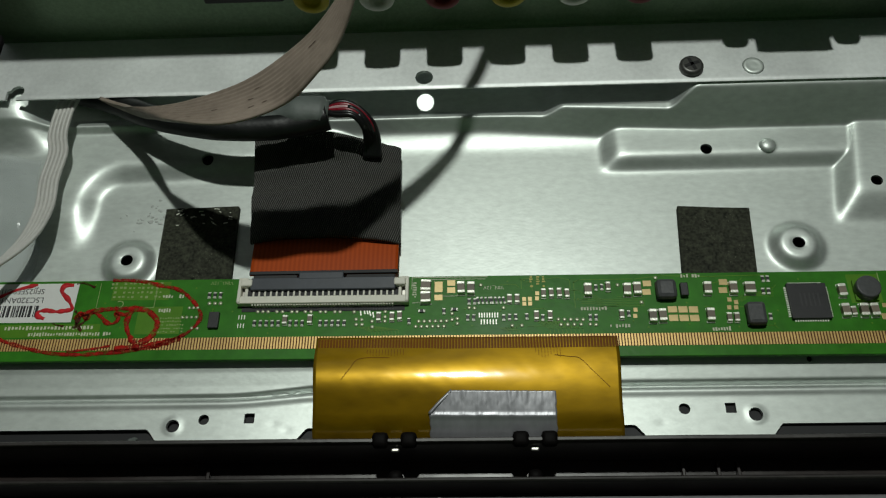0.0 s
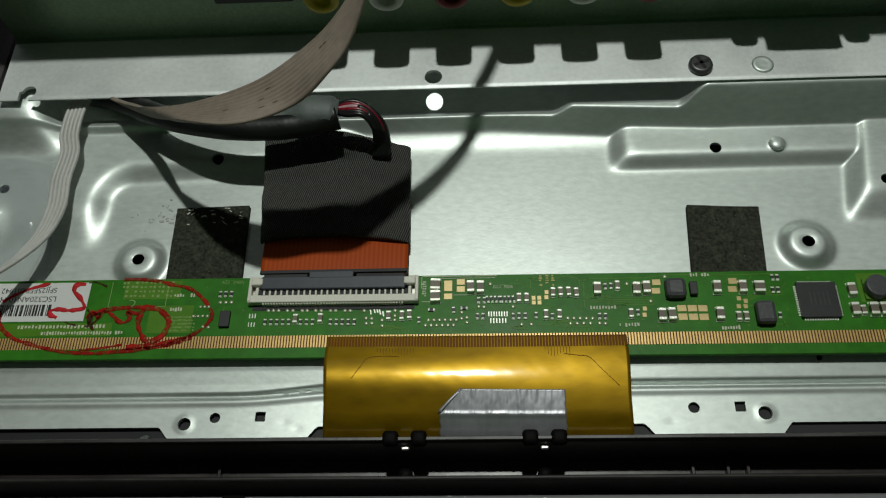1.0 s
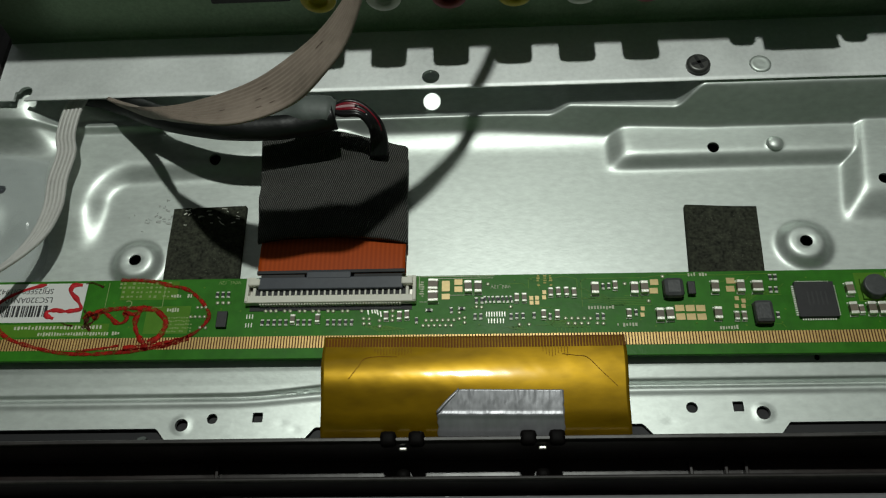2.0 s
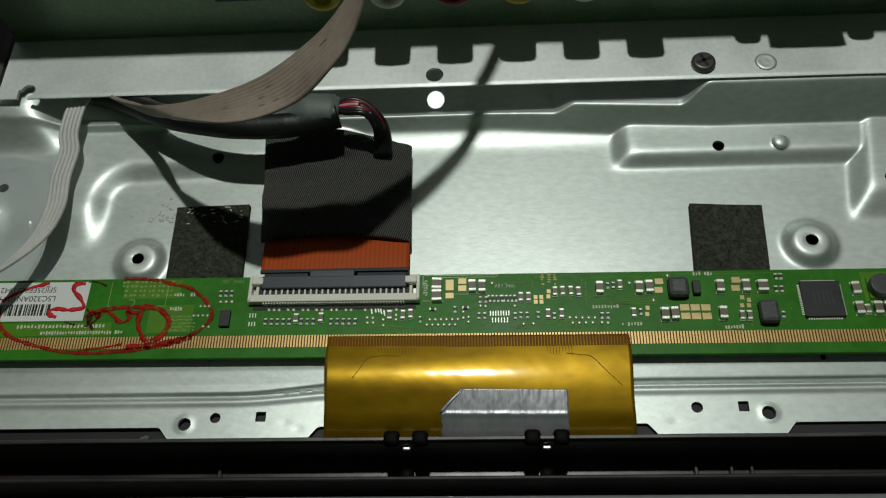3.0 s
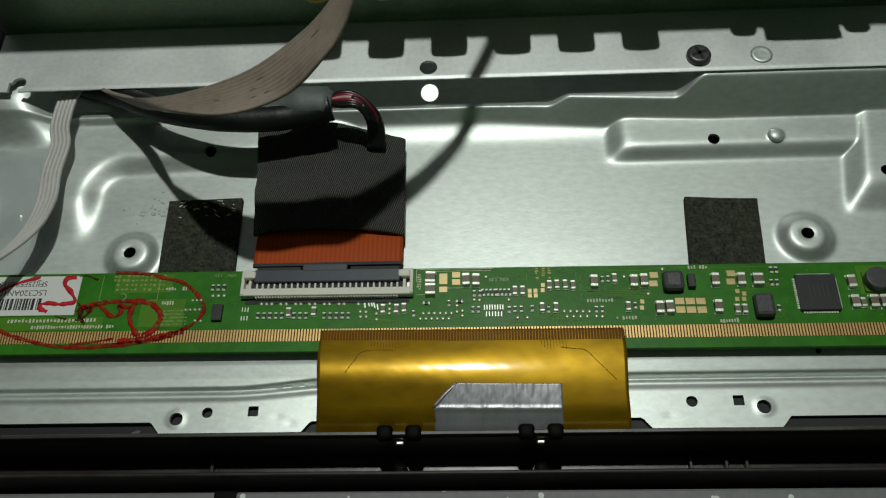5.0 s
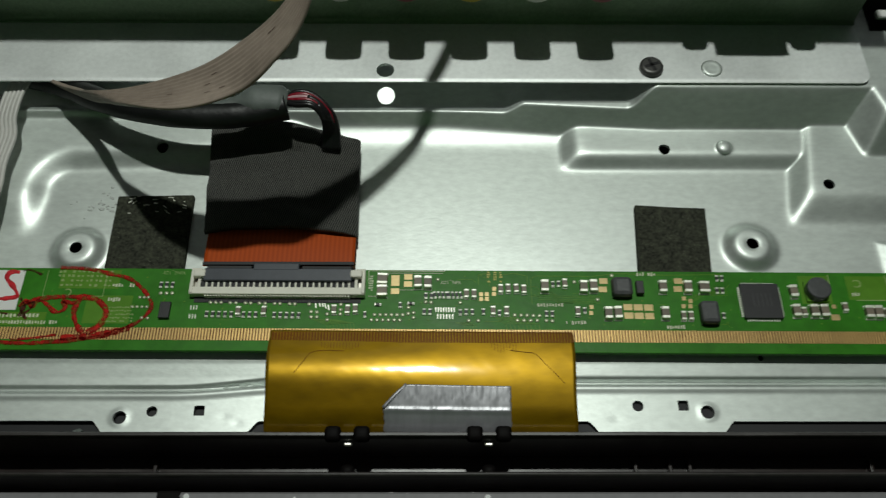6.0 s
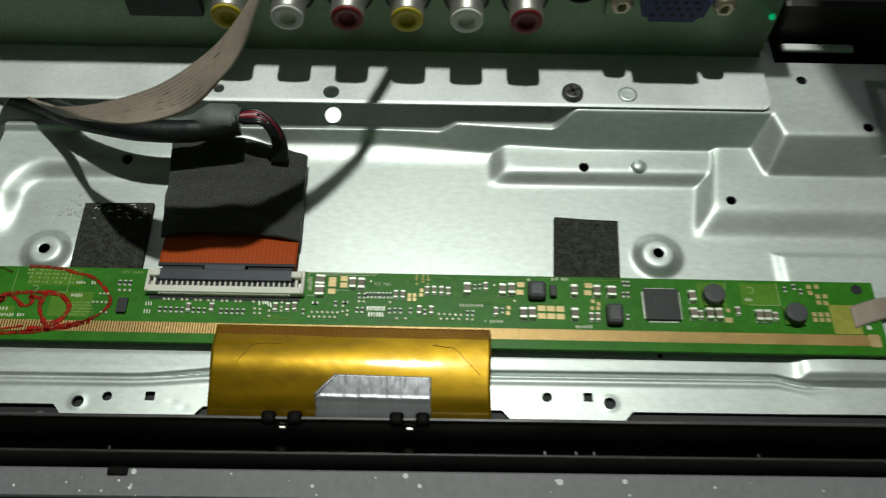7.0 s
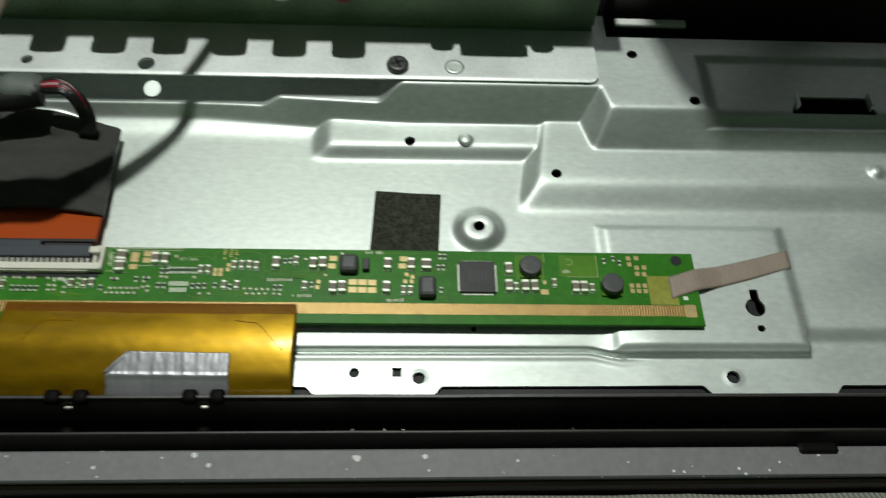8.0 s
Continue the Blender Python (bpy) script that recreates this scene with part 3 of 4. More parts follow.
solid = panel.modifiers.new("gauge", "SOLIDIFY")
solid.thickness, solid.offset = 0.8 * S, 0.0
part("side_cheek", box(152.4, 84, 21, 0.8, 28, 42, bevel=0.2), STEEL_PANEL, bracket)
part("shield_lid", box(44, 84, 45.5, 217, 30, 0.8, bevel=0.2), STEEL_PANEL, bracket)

FACE = 69.0
insert_colours = ((YELLOW_P, "yellow"), (WHITE_P, "white"), (RED_P, "red")) * 2
barrel_me = mesh_of(add_lathe(bmesh.new(), [(4.9, 0), (4.9, -1.0), (4.2, -1.2), (4.15, -8.0), (3.9, -8.4), (3.0, -8.4), (2.9, -6.0)], (0, 0, 0), "Y"), NICKEL, smooth=True)
core_me = mesh_of(add_lathe(bmesh.new(), [(1.95, -1.0), (1.95, -6.5)], (0, 0, 0), "Y", 16), PORT_BLACK, smooth=True)
washer_me = mesh_of(add_lathe(bmesh.new(), [(5.9, 0.05), (5.9, -0.5)], (0, 0, 0), "Y"), PORT_BLACK)
for i, (mat, colour) in enumerate(insert_colours):
    x = 16.0 + 14.4 * i
    ring_bm = bmesh.new()
    add_lathe(ring_bm, [(3.95, -7.9), (3.95, -8.7), (3.7, -8.9), (2.3, -8.9), (2.1, -8.6), (2.0, -6.6)], (0, 0, 0), "Y")
    jack = link_mesh("phono_jack", barrel_me, bracket, "nickel phono socket with %s insert" % colour, (x, FACE, 18.6))
    part("insert_ring", ring_bm, mat, jack, "%s plastic insert" % colour, smooth=True)
    link_mesh("socket_bore", core_me, jack, at=(0, -0.6, 0))
    link_mesh("washer", washer_me, jack)

port = part("video_port", box(-1.0, FACE - 1.4, 19.5, 18.5, 2.8, 14.0, bevel=0.5), PORT_BLACK, bracket, "black plastic digital video port")
part("port_tongue", box(-1.0, FACE - 2.9, 19.5, 13.0, 0.8, 2.0, bevel=0.2), EPOXY, port)
part("round_port", add_lathe(bmesh.new(), [(4.6, 0), (4.6, -1.2), (3.9, -1.4), (3.7, -0.6)], (101.5, FACE, 22.4), "Y"), PORT_BLACK, bracket, "round black audio port", smooth=True)

vga = part("monitor_port", box(123.6, FACE - 1.5, 21.0, 31.5, 2.2, 12.0, bevel=0.5), STEEL_PANEL, bracket, "steel-shelled monitor port with blue insert")
bm = bmesh.new()
shell = [(-8.6, 4.3), (8.6, 4.3), (7.2, -4.0), (-7.2, -4.0)]
a = [bm.verts.new((x, FACE - 6.8, z)) for x, z in shell]
b = [bm.verts.new((x, FACE - 2.2, z)) for x, z in shell]
bm.faces.new(a)
for k in range(4):
    bm.faces.new((a[k], b[k], b[(k + 1) % 4], a[(k + 1) % 4]))
bmesh.ops.bevel(bm, geom=[e for e in bm.edges if e.verts[0] in a and e.verts[1] in b or e.verts[1] in a and e.verts[0] in b], offset=1.6, segments=3, affect="EDGES")
shell_ob = part("d_shell", bm, BLUE_P, vga, "blue plastic socket face", at=(123.4, 0, 21.6))
for k in range(15):
    part("pin_hole", add_lathe(bmesh.new(), [(0.5, 0), (0.5, -0.15)], (0, 0, 0), "Y", 8), PORT_BLACK, vga, at=(118.4 + (k % 5) * 2.4 + (k // 5 % 2) * 1.0, FACE - 6.8, 23.6 - 2.0 * (k // 5)))
for x in (111.0, 135.9):
    nut = part("hex_standoff", add_lathe(bmesh.new(), [(2.9, 0), (2.9, -3.6), (2.2, -4.6), (1.3, -4.6), (1.2, -3.4)], (0, 0, 0), "Y", 6), BRASS, vga, at=(x, FACE - 1.0, 20.8))
part("power_light", add_lathe(bmesh.new(), [(0.75, 0), (0.7, -0.8), (0.35, -1.1)], (0, 0, 0), "Y", 12), LED_M, bracket, "lit green indicator lamp", at=(150.4, FACE - 0.5, 14.2), smooth=True)

screw = thing("black_screw", (101.3, 54.2, 11.8), "blackened cross-head screw in the steel flange", "screw")
bm = add_lathe(bmesh.new(), [(2.75, 0), (2.75, 0.9), (2.5, 1.35), (2.0, 1.5)], (0, 0, 0), seg=28)
part("head", bm, SCREW_M, screw, smooth=False)
for rz in (20, 110):
    part("cross_slot", box(0, 0, 0, 3.6, 0.75, 0.14), PORT_BLACK, screw, at=(0, 0, 1.52), rz=rz)
part("flange_rivet", add_lathe(bmesh.new(), [(2.5, 0), (2.45, 0.18), (2.0, 0.4), (1.5, 0.3), (0.6, 0.35)], (0, 0, 0)), STEEL, bracket, at=(115.5, 54.3, 0.0), smooth=True)

# the loudspeaker beyond the right end, and an added unseen plate casting shade
speaker = thing("loudspeaker", (215, 110, -3), "black plastic loudspeaker box beside the jack bracket", "loudspeaker")
part("enclosure", box(0, 20, 12.4, 116, 106, 24.4, bevel=2), SPEAKER, speaker)
bm = bmesh.new()
# plateau shadow's outline, carried up towards the lamp for the unseen plate
outline = [(-50, -25), (62, -25), (62, -71), (-34, -71), (-38.8, -65.9), (-42, -59.8), (-44.3, -52), (-45.6, -44.8), (-46.7, -39.6)]
RISE = 0.776
caster_outline = [(56 + (x + 159) * RISE - 215, 165 + (y - 55) * RISE - 110) for x, y in outline]
low = [bm.verts.new((x, y, 165)) for x, y in caster_outline]
high = [bm.verts.new((x, y, 173)) for x, y in caster_outline]
bm.faces.new(low)
bm.faces.new(high[::-1])
for k in range(len(outline)):
    bm.faces.new((low[k], high[k], high[(k + 1) % len(outline)], low[(k + 1) % len(outline)]))
part("shelf", bm, SPEAKER, speaker)
part("shade_plate_post", box(0, 0, 95, 14, 14, 142, bevel=2), SPEAKER, speaker, at=(0, -22, 0))
speaker_2 = thing("loudspeaker", (-98, 95, -3), "black plastic loudspeaker box beside the jack bracket", "loudspeaker")
part("enclosure", box(0, 0, 7.2, 65, 84, 14, bevel=2), SPEAKER, speaker_2)
strip = thing("foam_strip", (168.5, 72.6, 10.1), "pale grey foam strip on the plate's edge", "foam strip")
part("strip_body", box(0, 0, 0.7, 19.5, 2.4, 1.4, bevel=0.5), PAPER, strip)

# ---- felt pads on the plate ----
def felt_pad(x, y, w, h, rz, label):
    pad = thing("felt_pad", (x, y, 0.05), label, "felt pad", "felt pads under the circuit board", rz=rz)
    bm = bmesh.new()
    add_box(bm, 0, 0, 0.75, w, h, 1.5, bevel=0.25)
    bmesh.ops.subdivide_edges(bm, edges=bm.edges, cuts=3, use_grid_fill=True)
    for v in bm.verts:
        v.co += 0.10 * noise.noise_vector(v.co * 0.9 + Vector((x, y, 0)))
    part("felt", bm, FELT, pad)
    return pad


pad_a = felt_pad(-11.4, 15.4, 17.0, 20.4, 1.2, "dark grey felt pad with glue smears on the metal plate")
for i in range(26):
    gx, gy = random.uniform(-6, 7), random.uniform(5.5, 10)
    part("glue_smear", box(0, 0, 0, random.uniform(0.3, 1.2), random.uniform(0.1, 0.25), 0.12, bevel=0.03), TIN, pad_a, at=(gx, gy, 1.56), rz=random.uniform(-40, 40))
felt_pad(103.4, 12.4, 15.8, 21.0, -3.4, "dark grey felt pad on the metal plate")

# ---- the circuit board ----
TOP = 2.6
board = thing("circuit_board", (0, 0, 0), "long narrow green circuit board with small soldered components", "circuit board", rz=-0.3)
bm = bmesh.new()
add_box(bm, 46.0, -3.1, TOP - 0.55, 248.0, 18.8, 1.1, bevel=0.12)
part("substrate", bm, SOLDER, board)
for x in (-45.0, 30.0, 100.0, 160.0):
    part("standoff", box(0, 0, 0, 4, 4, 2.6), BACKING, board, at=(x, 1.0, TOP - 1.1 - 1.0))

# gold edge contacts: one fine comb along the board's front edge
bm = bmesh.new()
verts, faces = [], []
for i in range(400):
    x = -77.0 + 0.616 * i
    if x > 168.4:
        break
    k = len(verts)
    for dx in (0, 0.36):
        for dy in (-10.2, -7.5):
            for z in (TOP - 0.02, TOP + 0.06):
                verts.append(((x + dx) * S, dy * S, z * S))
    faces += [(k + a, k + b, k + c, k + d) for a, b, c, d in ((1, 3, 7, 5), (0, 1, 5, 4), (2, 6, 7, 3), (0, 2, 3, 1), (4, 5, 7, 6))]
bm.free()
me = bpy.data.meshes.new("comb")
me.from_pydata(verts, [], faces)
me.materials.append(GOLD)
part("contact_bed", box(45.8, -8.85, TOP + 0.005, 245.6, 2.7, 0.05), material("brown_contact_bed", (0.11, 0.035, 0.010), 0.5, spec=0.2), board, "dark brown strip between the contacts")
link_mesh("edge_contact_row", me, board, "row of fine gold edge contacts", kind="stuff")

# areas of copper under the mask, tracks and legend marks
for x, y, w, h in ((-21.6, 3.6, 12.6, 4.4), (-16.6, -3.4, 9.6, 6.4), (-42.0, -5.6, 26.0, 3.0), (142.8, 2.6, 8.6, 5.6), (131.6, 2.1, 6.4, 6.6), (30.0, 4.7, 0.5, 3.0)):
    part("copper_area", box(0, 0, 0, w, h, 0.04), SOLDER_LIGHT, board, at=(x, y, TOP + 0.015))


def track(points, width=0.16):
    """A copper track under the mask, bent from stretch to stretch."""
    b2 = bmesh.new()
    for (ax, ay), (bx, by) in zip(points, points[1:]):
        add_box(b2, (ax + bx) / 2, (ay + by) / 2, 0, math.hypot(bx - ax, by - ay) + width, width, 0.04, rz=math.degrees(math.atan2(by - ay, bx - ax)))
    part("track", b2, SOLDER_LIGHT, board, at=(0, 0, TOP + 0.02))


for i in range(9):
    track([(26.0 + 0.55 * i, -5.4), (29.0 + 0.7 * i, -6.6 + 0.05 * i), (29.2 + 0.7 * i, -7.3)], 0.13)
    track([(63.4 + 0.5 * i, -4.6), (66.0 + 0.85 * i, -6.3), (66.2 + 0.85 * i, -7.3)], 0.13)
for i in range(5):
    track([(55.5 + 0.6 * i, -5.9), (57.4 + 0.6 * i, -6.6), (57.4 + 0.6 * i, -7.3)], 0.12)
    track([(73.0, 1.2 - 0.45 * i), (76.0, 1.2 - 0.45 * i), (77.2, 0.3 - 0.4 * i), (86.0, 0.3 - 0.4 * i)], 0.14)
    track([(104.0 + 0.5 * i, -0.6), (106.0 + 0.5 * i, 0.8), (112.8, 0.6 + 0.5 * i)], 0.12)
track([(60.5, 3.0), (60.5, 5.2), (62.5, 5.6), (62.8, 2.6)], 0.18)
track([(71.6, -1.6), (71.6, 4.4), (72.6, 5.0), (84.0, 5.0)], 0.18)
track([(84.6, 5.0), (90.0, 5.7), (100.0, 5.4), (112.0, 5.6)], 0.18)
track([(61.6, 4.6), (68.0, 5.6), (70.8, 5.0), (70.8, 3.0)], 0.16)
for i in range(22):
    x, y = random.choice((random.uniform(6, 24), random.uniform(52, 84), random.uniform(96, 112))), random.uniform(-6.4, 5.0)
    dx = random.uniform(1.2, 3.5)
    track([(x, y), (x + dx, y), (x + dx + 0.7, y + random.choice((-0.7, 0.7)))], 0.13)
for i in range(70):
    x, y = random.uniform(-34, 168), random.uniform(-6.6, 5.6)
    part("via", add_lathe(bmesh.new(), [(0.22, 0), (0.2, 0.05)], (0, 0, 0), seg=8), SOLDER_LIGHT, board, at=(x, y, TOP + 0.005))


def legend(x, y, n, gap=0.75, h=1.0, mat=SILK, upright=False):
    """A line of small unreadable marks."""
    b2 = bmesh.new()
    for i in range(n):
        if random.random() < 0.88:
            across, tall = gap * random.uniform(0.45, 0.75), h * random.uniform(0.5, 0.95)
            if upright:
                add_box(b2, random.uniform(-0.08, 0.08), i * gap, 0, tall, across, 0.03)
            else:
                add_box(b2, i * gap, random.uniform(-0.08, 0.08), 0, across, tall, 0.03)
    part("legend_print", b2, mat, board, at=(x, y, TOP + 0.04), kind="stuff")


for x, y, n, g in ((72.9, -1.8, 9, 0.62), (78.6, -5.8, 7, 0.62), (99.4, -6.7, 7, 0.55), (93.8, 5.6, 8, 0.6), (-49.5, -4.9, 26, 0.78), (-44.0, -6.4, 30, 0.6), (-16.8, -1.1, 7, 0.55), (-16.4, 2.2, 8, 0.6), (138.8, 1.1, 4, 0.6)):
    legend(x, y, n, g, 1.0)
for i in range(6):
    for y in (2.2, 3.3, 4.4, 5.4):
        legend(-28.2 + 2.0 * i, y, 2, 0.85, 0.62, FADED)
for y in (-2.9, -3.7, -4.5, -5.3, -6.1):
    legend(-16.2, y, 10, 0.55, 0.4, FADED)
for x in (62.6, 64.0, 65.2):
    legend(x, 3.6, 5, 0.55, 0.8, YELLOW_LEGEND, True)
for x in (37.6, 38.0):
    legend(x, 1.4, 7, 0.55, 0.55, SILK, True)
text_mesh("VIN1_12V", 1.15, (-4.1, 5.3, TOP + 0.05), board, "legend_lettering", FADED)
text_mesh("VIN_12V", 1.15, (54.6, 3.4, TOP + 0.05), board, "legend_lettering", SILK)
text_mesh("C", 2.3, (-25.6, 0.6, TOP + 0.05), board, "legend_lettering", FADED)
text_mesh("C", 2.6, (140.9, 3.7, TOP + 0.05), board, "legend_lettering", FADED)
for x, y, w, h in ((-24.5, -0.4, 12.6, 0.14), (-18.2, 2.6, 0.14, 6.0), (-30.8, 2.6, 0.14, 6.0), (143.5, -0.3, 7.2, 0.22), (147.2, 2.6, 0.22, 6.0), (135.0, 4.6, 0.2, 2.2),
                   (45.4, 6.0, 16.0, 0.16), (47.0, 5.5, 12.0, 0.12), (37.2, 4.6, 0.12, 3.0), (38.6, 0.0, 2.6, 0.12), (45.2, 1.5, 3.4, 0.12)):
    part("legend_line", box(0, 0, 0, w, h, 0.03), SILK if 30 < x < 60 else FADED, board, at=(x, y, TOP + 0.045))

# chip parts: two bright solder caps on a tan or dark body
def chip_mesh(w, l, h, body):
    b2 = bmesh.new()
    add_box(b2, 0, 0, h / 2, w, l * 0.56, h * 0.96, bevel=0.05, mat=0)
    for s in (-1, 1):
        add_box(b2, 0, s * l * 0.38, h / 2, w * 1.04, l * 0.26, h * 1.05, bevel=0.12, mat=1)
        add_box(b2, 0, s * l * 0.52, 0.14, w * 1.12, l * 0.18, 0.28, bevel=0.09, mat=1)
    return mesh_of(b2, body, TIN)


def place_all(name, me, spots, turn=0.0, loose=3.0, size=1.0):
    for x, y in spots:
        ob = link_mesh(name, me, board, at=(x, y, TOP), rz=turn + random.uniform(-loose, loose))
        ob.scale = (size, size, 1)


CAP, CAP_BIG = chip_mesh(1.55, 2.7, 1.25, CERAMIC), chip_mesh(2.1, 2.5, 1.3, CERAMIC)
CAP_SMALL, RES = chip_mesh(1.0, 2.0, 0.8, CERAMIC), chip_mesh(0.66, 1.25, 0.4, EPOXY)
PADS = mesh_of(box(0, 0, 0.03, 1.75, 1.35, 0.08, bevel=0.03), PAD_GOLD)
PAD_SMALL = mesh_of(box(0, 0, 0.03, 0.85, 0.95, 0.08, bevel=0.03), PAD_GOLD)
DOT = mesh_of(add_lathe(bmesh.new(), [(0.46, 0), (0.43, 0.12), (0.31, 0.22), (0.14, 0.27)], (0, 0, 0), seg=10), DULL_TIN, smooth=True)
LAND = mesh_of(box(0, 0, 0.05, 0.27, 1.15, 0.1, bevel=0.03), TIN)

place_all("capacitor", CAP, ((47.7, 3.1), (49.8, 3.0), (74.4, 2.3), (82.6, 2.2), (84.7, 2.4), (99.3, 2.3), (104.6, 2.3), (87.3, -3.9), (89.3, -3.8), (99.1, -3.8)))
place_all("capacitor", CAP, ((126.7, 1.4), (126.5, -3.1), (130.2, -3.1), (132.3, -3.1), (141.6, -3.3), (143.5, -3.3)))
place_all("capacitor", CAP_BIG, ((40.2, 3.7), (40.2, 0.9), (108.0, 2.2)))
place_all("small_capacitor", CAP_SMALL, ((10.6, -3.8), (15.9, -3.7), (30.4, -3.3), (33.2, -3.3), (34.8, -3.1), (57.9, 0.5), (59.5, 0.5), (65.1, 1.7), (66.7, 1.8), (68.4, 1.8), (70.0, 1.6)))
place_all("small_capacitor", CAP_SMALL, ((63.4, -3.4), (66.2, -3.4), (78.7, 3.1), (81.0, -3.4), (102.9, -4.3), (104.4, -4.3), (128.2, -3.2), (136.9, -2.1), (145.4, -3.3)))
# rows under the socket
place_all("chip_resistor", RES, [(4.1 + 1.27 * i, -4.4 - 0.012 * i) for i in range(16) if i not in (5, 9, 10)])
place_all("chip_resistor", RES, ((-6.4, 2.3), (-5.2, 2.3), (-4.0, 2.3), (36.8, -4.3), (44.1, -2.1), (49.4, 0.1), (50.6, 0.1), (49.1, -3.6), (50.3, -3.6), (56.6, -3.7), (57.8, -3.6), (59.1, -3.6), (61.4, -3.5)))
place_all("chip_resistor", RES, ((74.5, -3.9), (75.7, -3.9), (76.2, 3.0), (77.4, 3.1), (64.7, -3.8), (82.5, -3.1), (111.2, 4.6), (112.2, 4.6), (110.8, 1.7), (111.9, 1.7), (111.3, -4.1), (149.0, 3.9), (151.2, 4.6), (152.6, 3.4)))
place_all("chip_resistor", RES, ((39.4, -2.0), (46.3, -1.7)), 90)
for x in (52.6, 55.5):
    for i in range(4):
        link_mesh("chip_resistor", RES, board, at=(x - 1.3 + 0.85 * i, 0.3, TOP), rz=14).scale = (0.8, 1.15, 1)
# bare gold pads
place_all("gold_pad", PADS, ((42.9, 4.3), (42.9, 3.1), (42.9, 1.2), (45.6, 4.6), (45.6, 2.9), (87.0, 3.9), (86.7, 1.9), (102.9, 4.0), (102.6, 2.1), (134.6, -4.3)), 0, 1)
place_all("gold_pad", PADS, [(91.6 + 2.15 * i, y - 0.04 * i) for i in range(3) for y in (-2.2, -4.15)], 0, 1, 1.08)
place_all("gold_pad", PAD_SMALL, ((61.0, 0.6), (62.2, 0.6), (61.0, -0.5), (62.2, -0.5), (63.8, 1.9), (63.7, 0.7), (84.0, -2.2), (83.8, -3.6), (103.6, -0.1), (104.9, -0.7), (103.3, -1.9), (104.7, -1.9), (134.8, -1.8)), 0, 1)
place_all("gold_pad", PAD_SMALL, ((154.8, 4.8), (156.7, 4.9), (154.9, 3.2), (156.5, 2.3), (158.2, 2.4), (156.4, 0.7), (158.0, 0.6)), 0, 1, 1.2)
place_all("gold_pad", PAD_SMALL, [(154.7 + 1.5 * i, y) for i in range(3) for y in (-2.4, -3.8)], 0, 1, 1.15)
# bare solder dots and test points
place_all("solder_dot", DOT, [(x, -1.6 - 0.015 * x) for x in (4.5, 5.6, 6.7, 8.6, 9.8, 11.8, 12.9, 14.7, 15.9, 17.9, 19.0, 21.0, 22.1, 25.1)])
place_all("solder_dot", DOT, ((-6.2, 0.4), (-5.0, 0.4), (-3.8, 0.4), (25.6, -3.7), (26.8, -3.8), (25.7, -4.9), (26.9, -4.9), (29.0, -4.2), (29.1, -5.5), (31.7, -2.0), (31.7, -3.2), (31.7, -4.2)))
place_all("solder_dot", DOT, [(38.8 + 1.17 * i, -4.3) for i in range(6)] + [(38.2 + 1.18 * i, -5.5) for i in range(6)])
place_all("solder_dot", DOT, ((49.4, -1.3), (50.5, -1.4), (45.8, -2.6), (45.8, -4.0), (46.9, -3.8), (46.9, -4.9), (58.3, -5.5), (60.3, -5.5), (80.8, 3.6), (85.4, -0.5), (88.9, 5.2), (51.9, 4.0), (56.6, -1.4)))
place_all("solder_dot", DOT, [(67.9 + 1.28 * i, -4.2 - 0.03 * i) for i in range(5)] + [(68.4 + 1.37 * i, -5.4) for i in range(4)] + [(74.4, -5.4), (75.6, -5.5)])
place_all("solder_dot", DOT, [(-11.6 + 1.0 * i, -2.8) for i in range(4)] + [(-10.4 + 0.9 * i, -0.6) for i in range(3)] + [(-8.0, -5.4), (-9.2, -5.3)], size=0.85)
# slim lands of parts that were never fitted
place_all("ic_land", LAND, [(0.6 + 0.6 * i, y) for i in range(3) for y in (-2.9, -4.9)], 0, 0, 0.9)
place_all("ic_land", LAND, ((26.5, -2.2), (27.3, -1.9), (27.9, -1.9), (28.5, -2.3), (29.2, -2.7)), 12, 4, 1.15)
place_all("ic_land", LAND, [(51.5 + 0.545 * i, -3.05) for i in range(8)] + [(51.9 + 0.62 * i, -4.6) for i in range(6)], 0, 0)

# large black components
qfn = part("control_chip", box(0, 0, 0.45, 8.0, 8.0, 0.9, bevel=0.08), EPOXY, board, "square black control chip", at=(119.5, -0.9, TOP))
for k in range(14):
    for s in (-1, 1):
        part("chip_pin", box(0, 0, 0.1, 0.28, 0.55, 0.24, bevel=0.03), TIN, qfn, at=(-3.25 + 0.5 * k, s * 4.2, 0))
        part("chip_pin", box(0, 0, 0.1, 0.55, 0.28, 0.24, bevel=0.03), TIN, qfn, at=(s * 4.2, -3.25 + 0.5 * k, 0))
for i in range(5):
    part("chip_marking", box(0, 0, 0, 0.35, 3.0, 0.02), CHIP_INK, qfn, at=(-1.6 + 0.9 * i, 0.2, 0.91))


def coil(name, x, y, rx, ry, h, round_one, label):
    base = part(name, box(0, 0, 0.3, rx * 1.9, ry * 1.9, 0.6, bevel=0.1), SOLDER_LIGHT if round_one else EPOXY, board, label, (x, y, TOP))
    if round_one:
        b2 = add_lathe(bmesh.new(), [(rx, 0.5), (rx * 1.01, h - 0.3), (rx * 0.98, h - 0.1), (rx * 0.92, h), (rx * 0.88, h + 0.01), (rx * 0.5, h + 0.01)], (0, 0, 0), seg=28)
    else:
        b2 = bmesh.new()
        add_box(b2, 0, 0, h / 2 + 0.2, rx * 2, ry * 2, h, bevel=min(rx, ry) * 0.42)
    part("ferrite_core", b2, FERRITE, base, smooth=round_one)


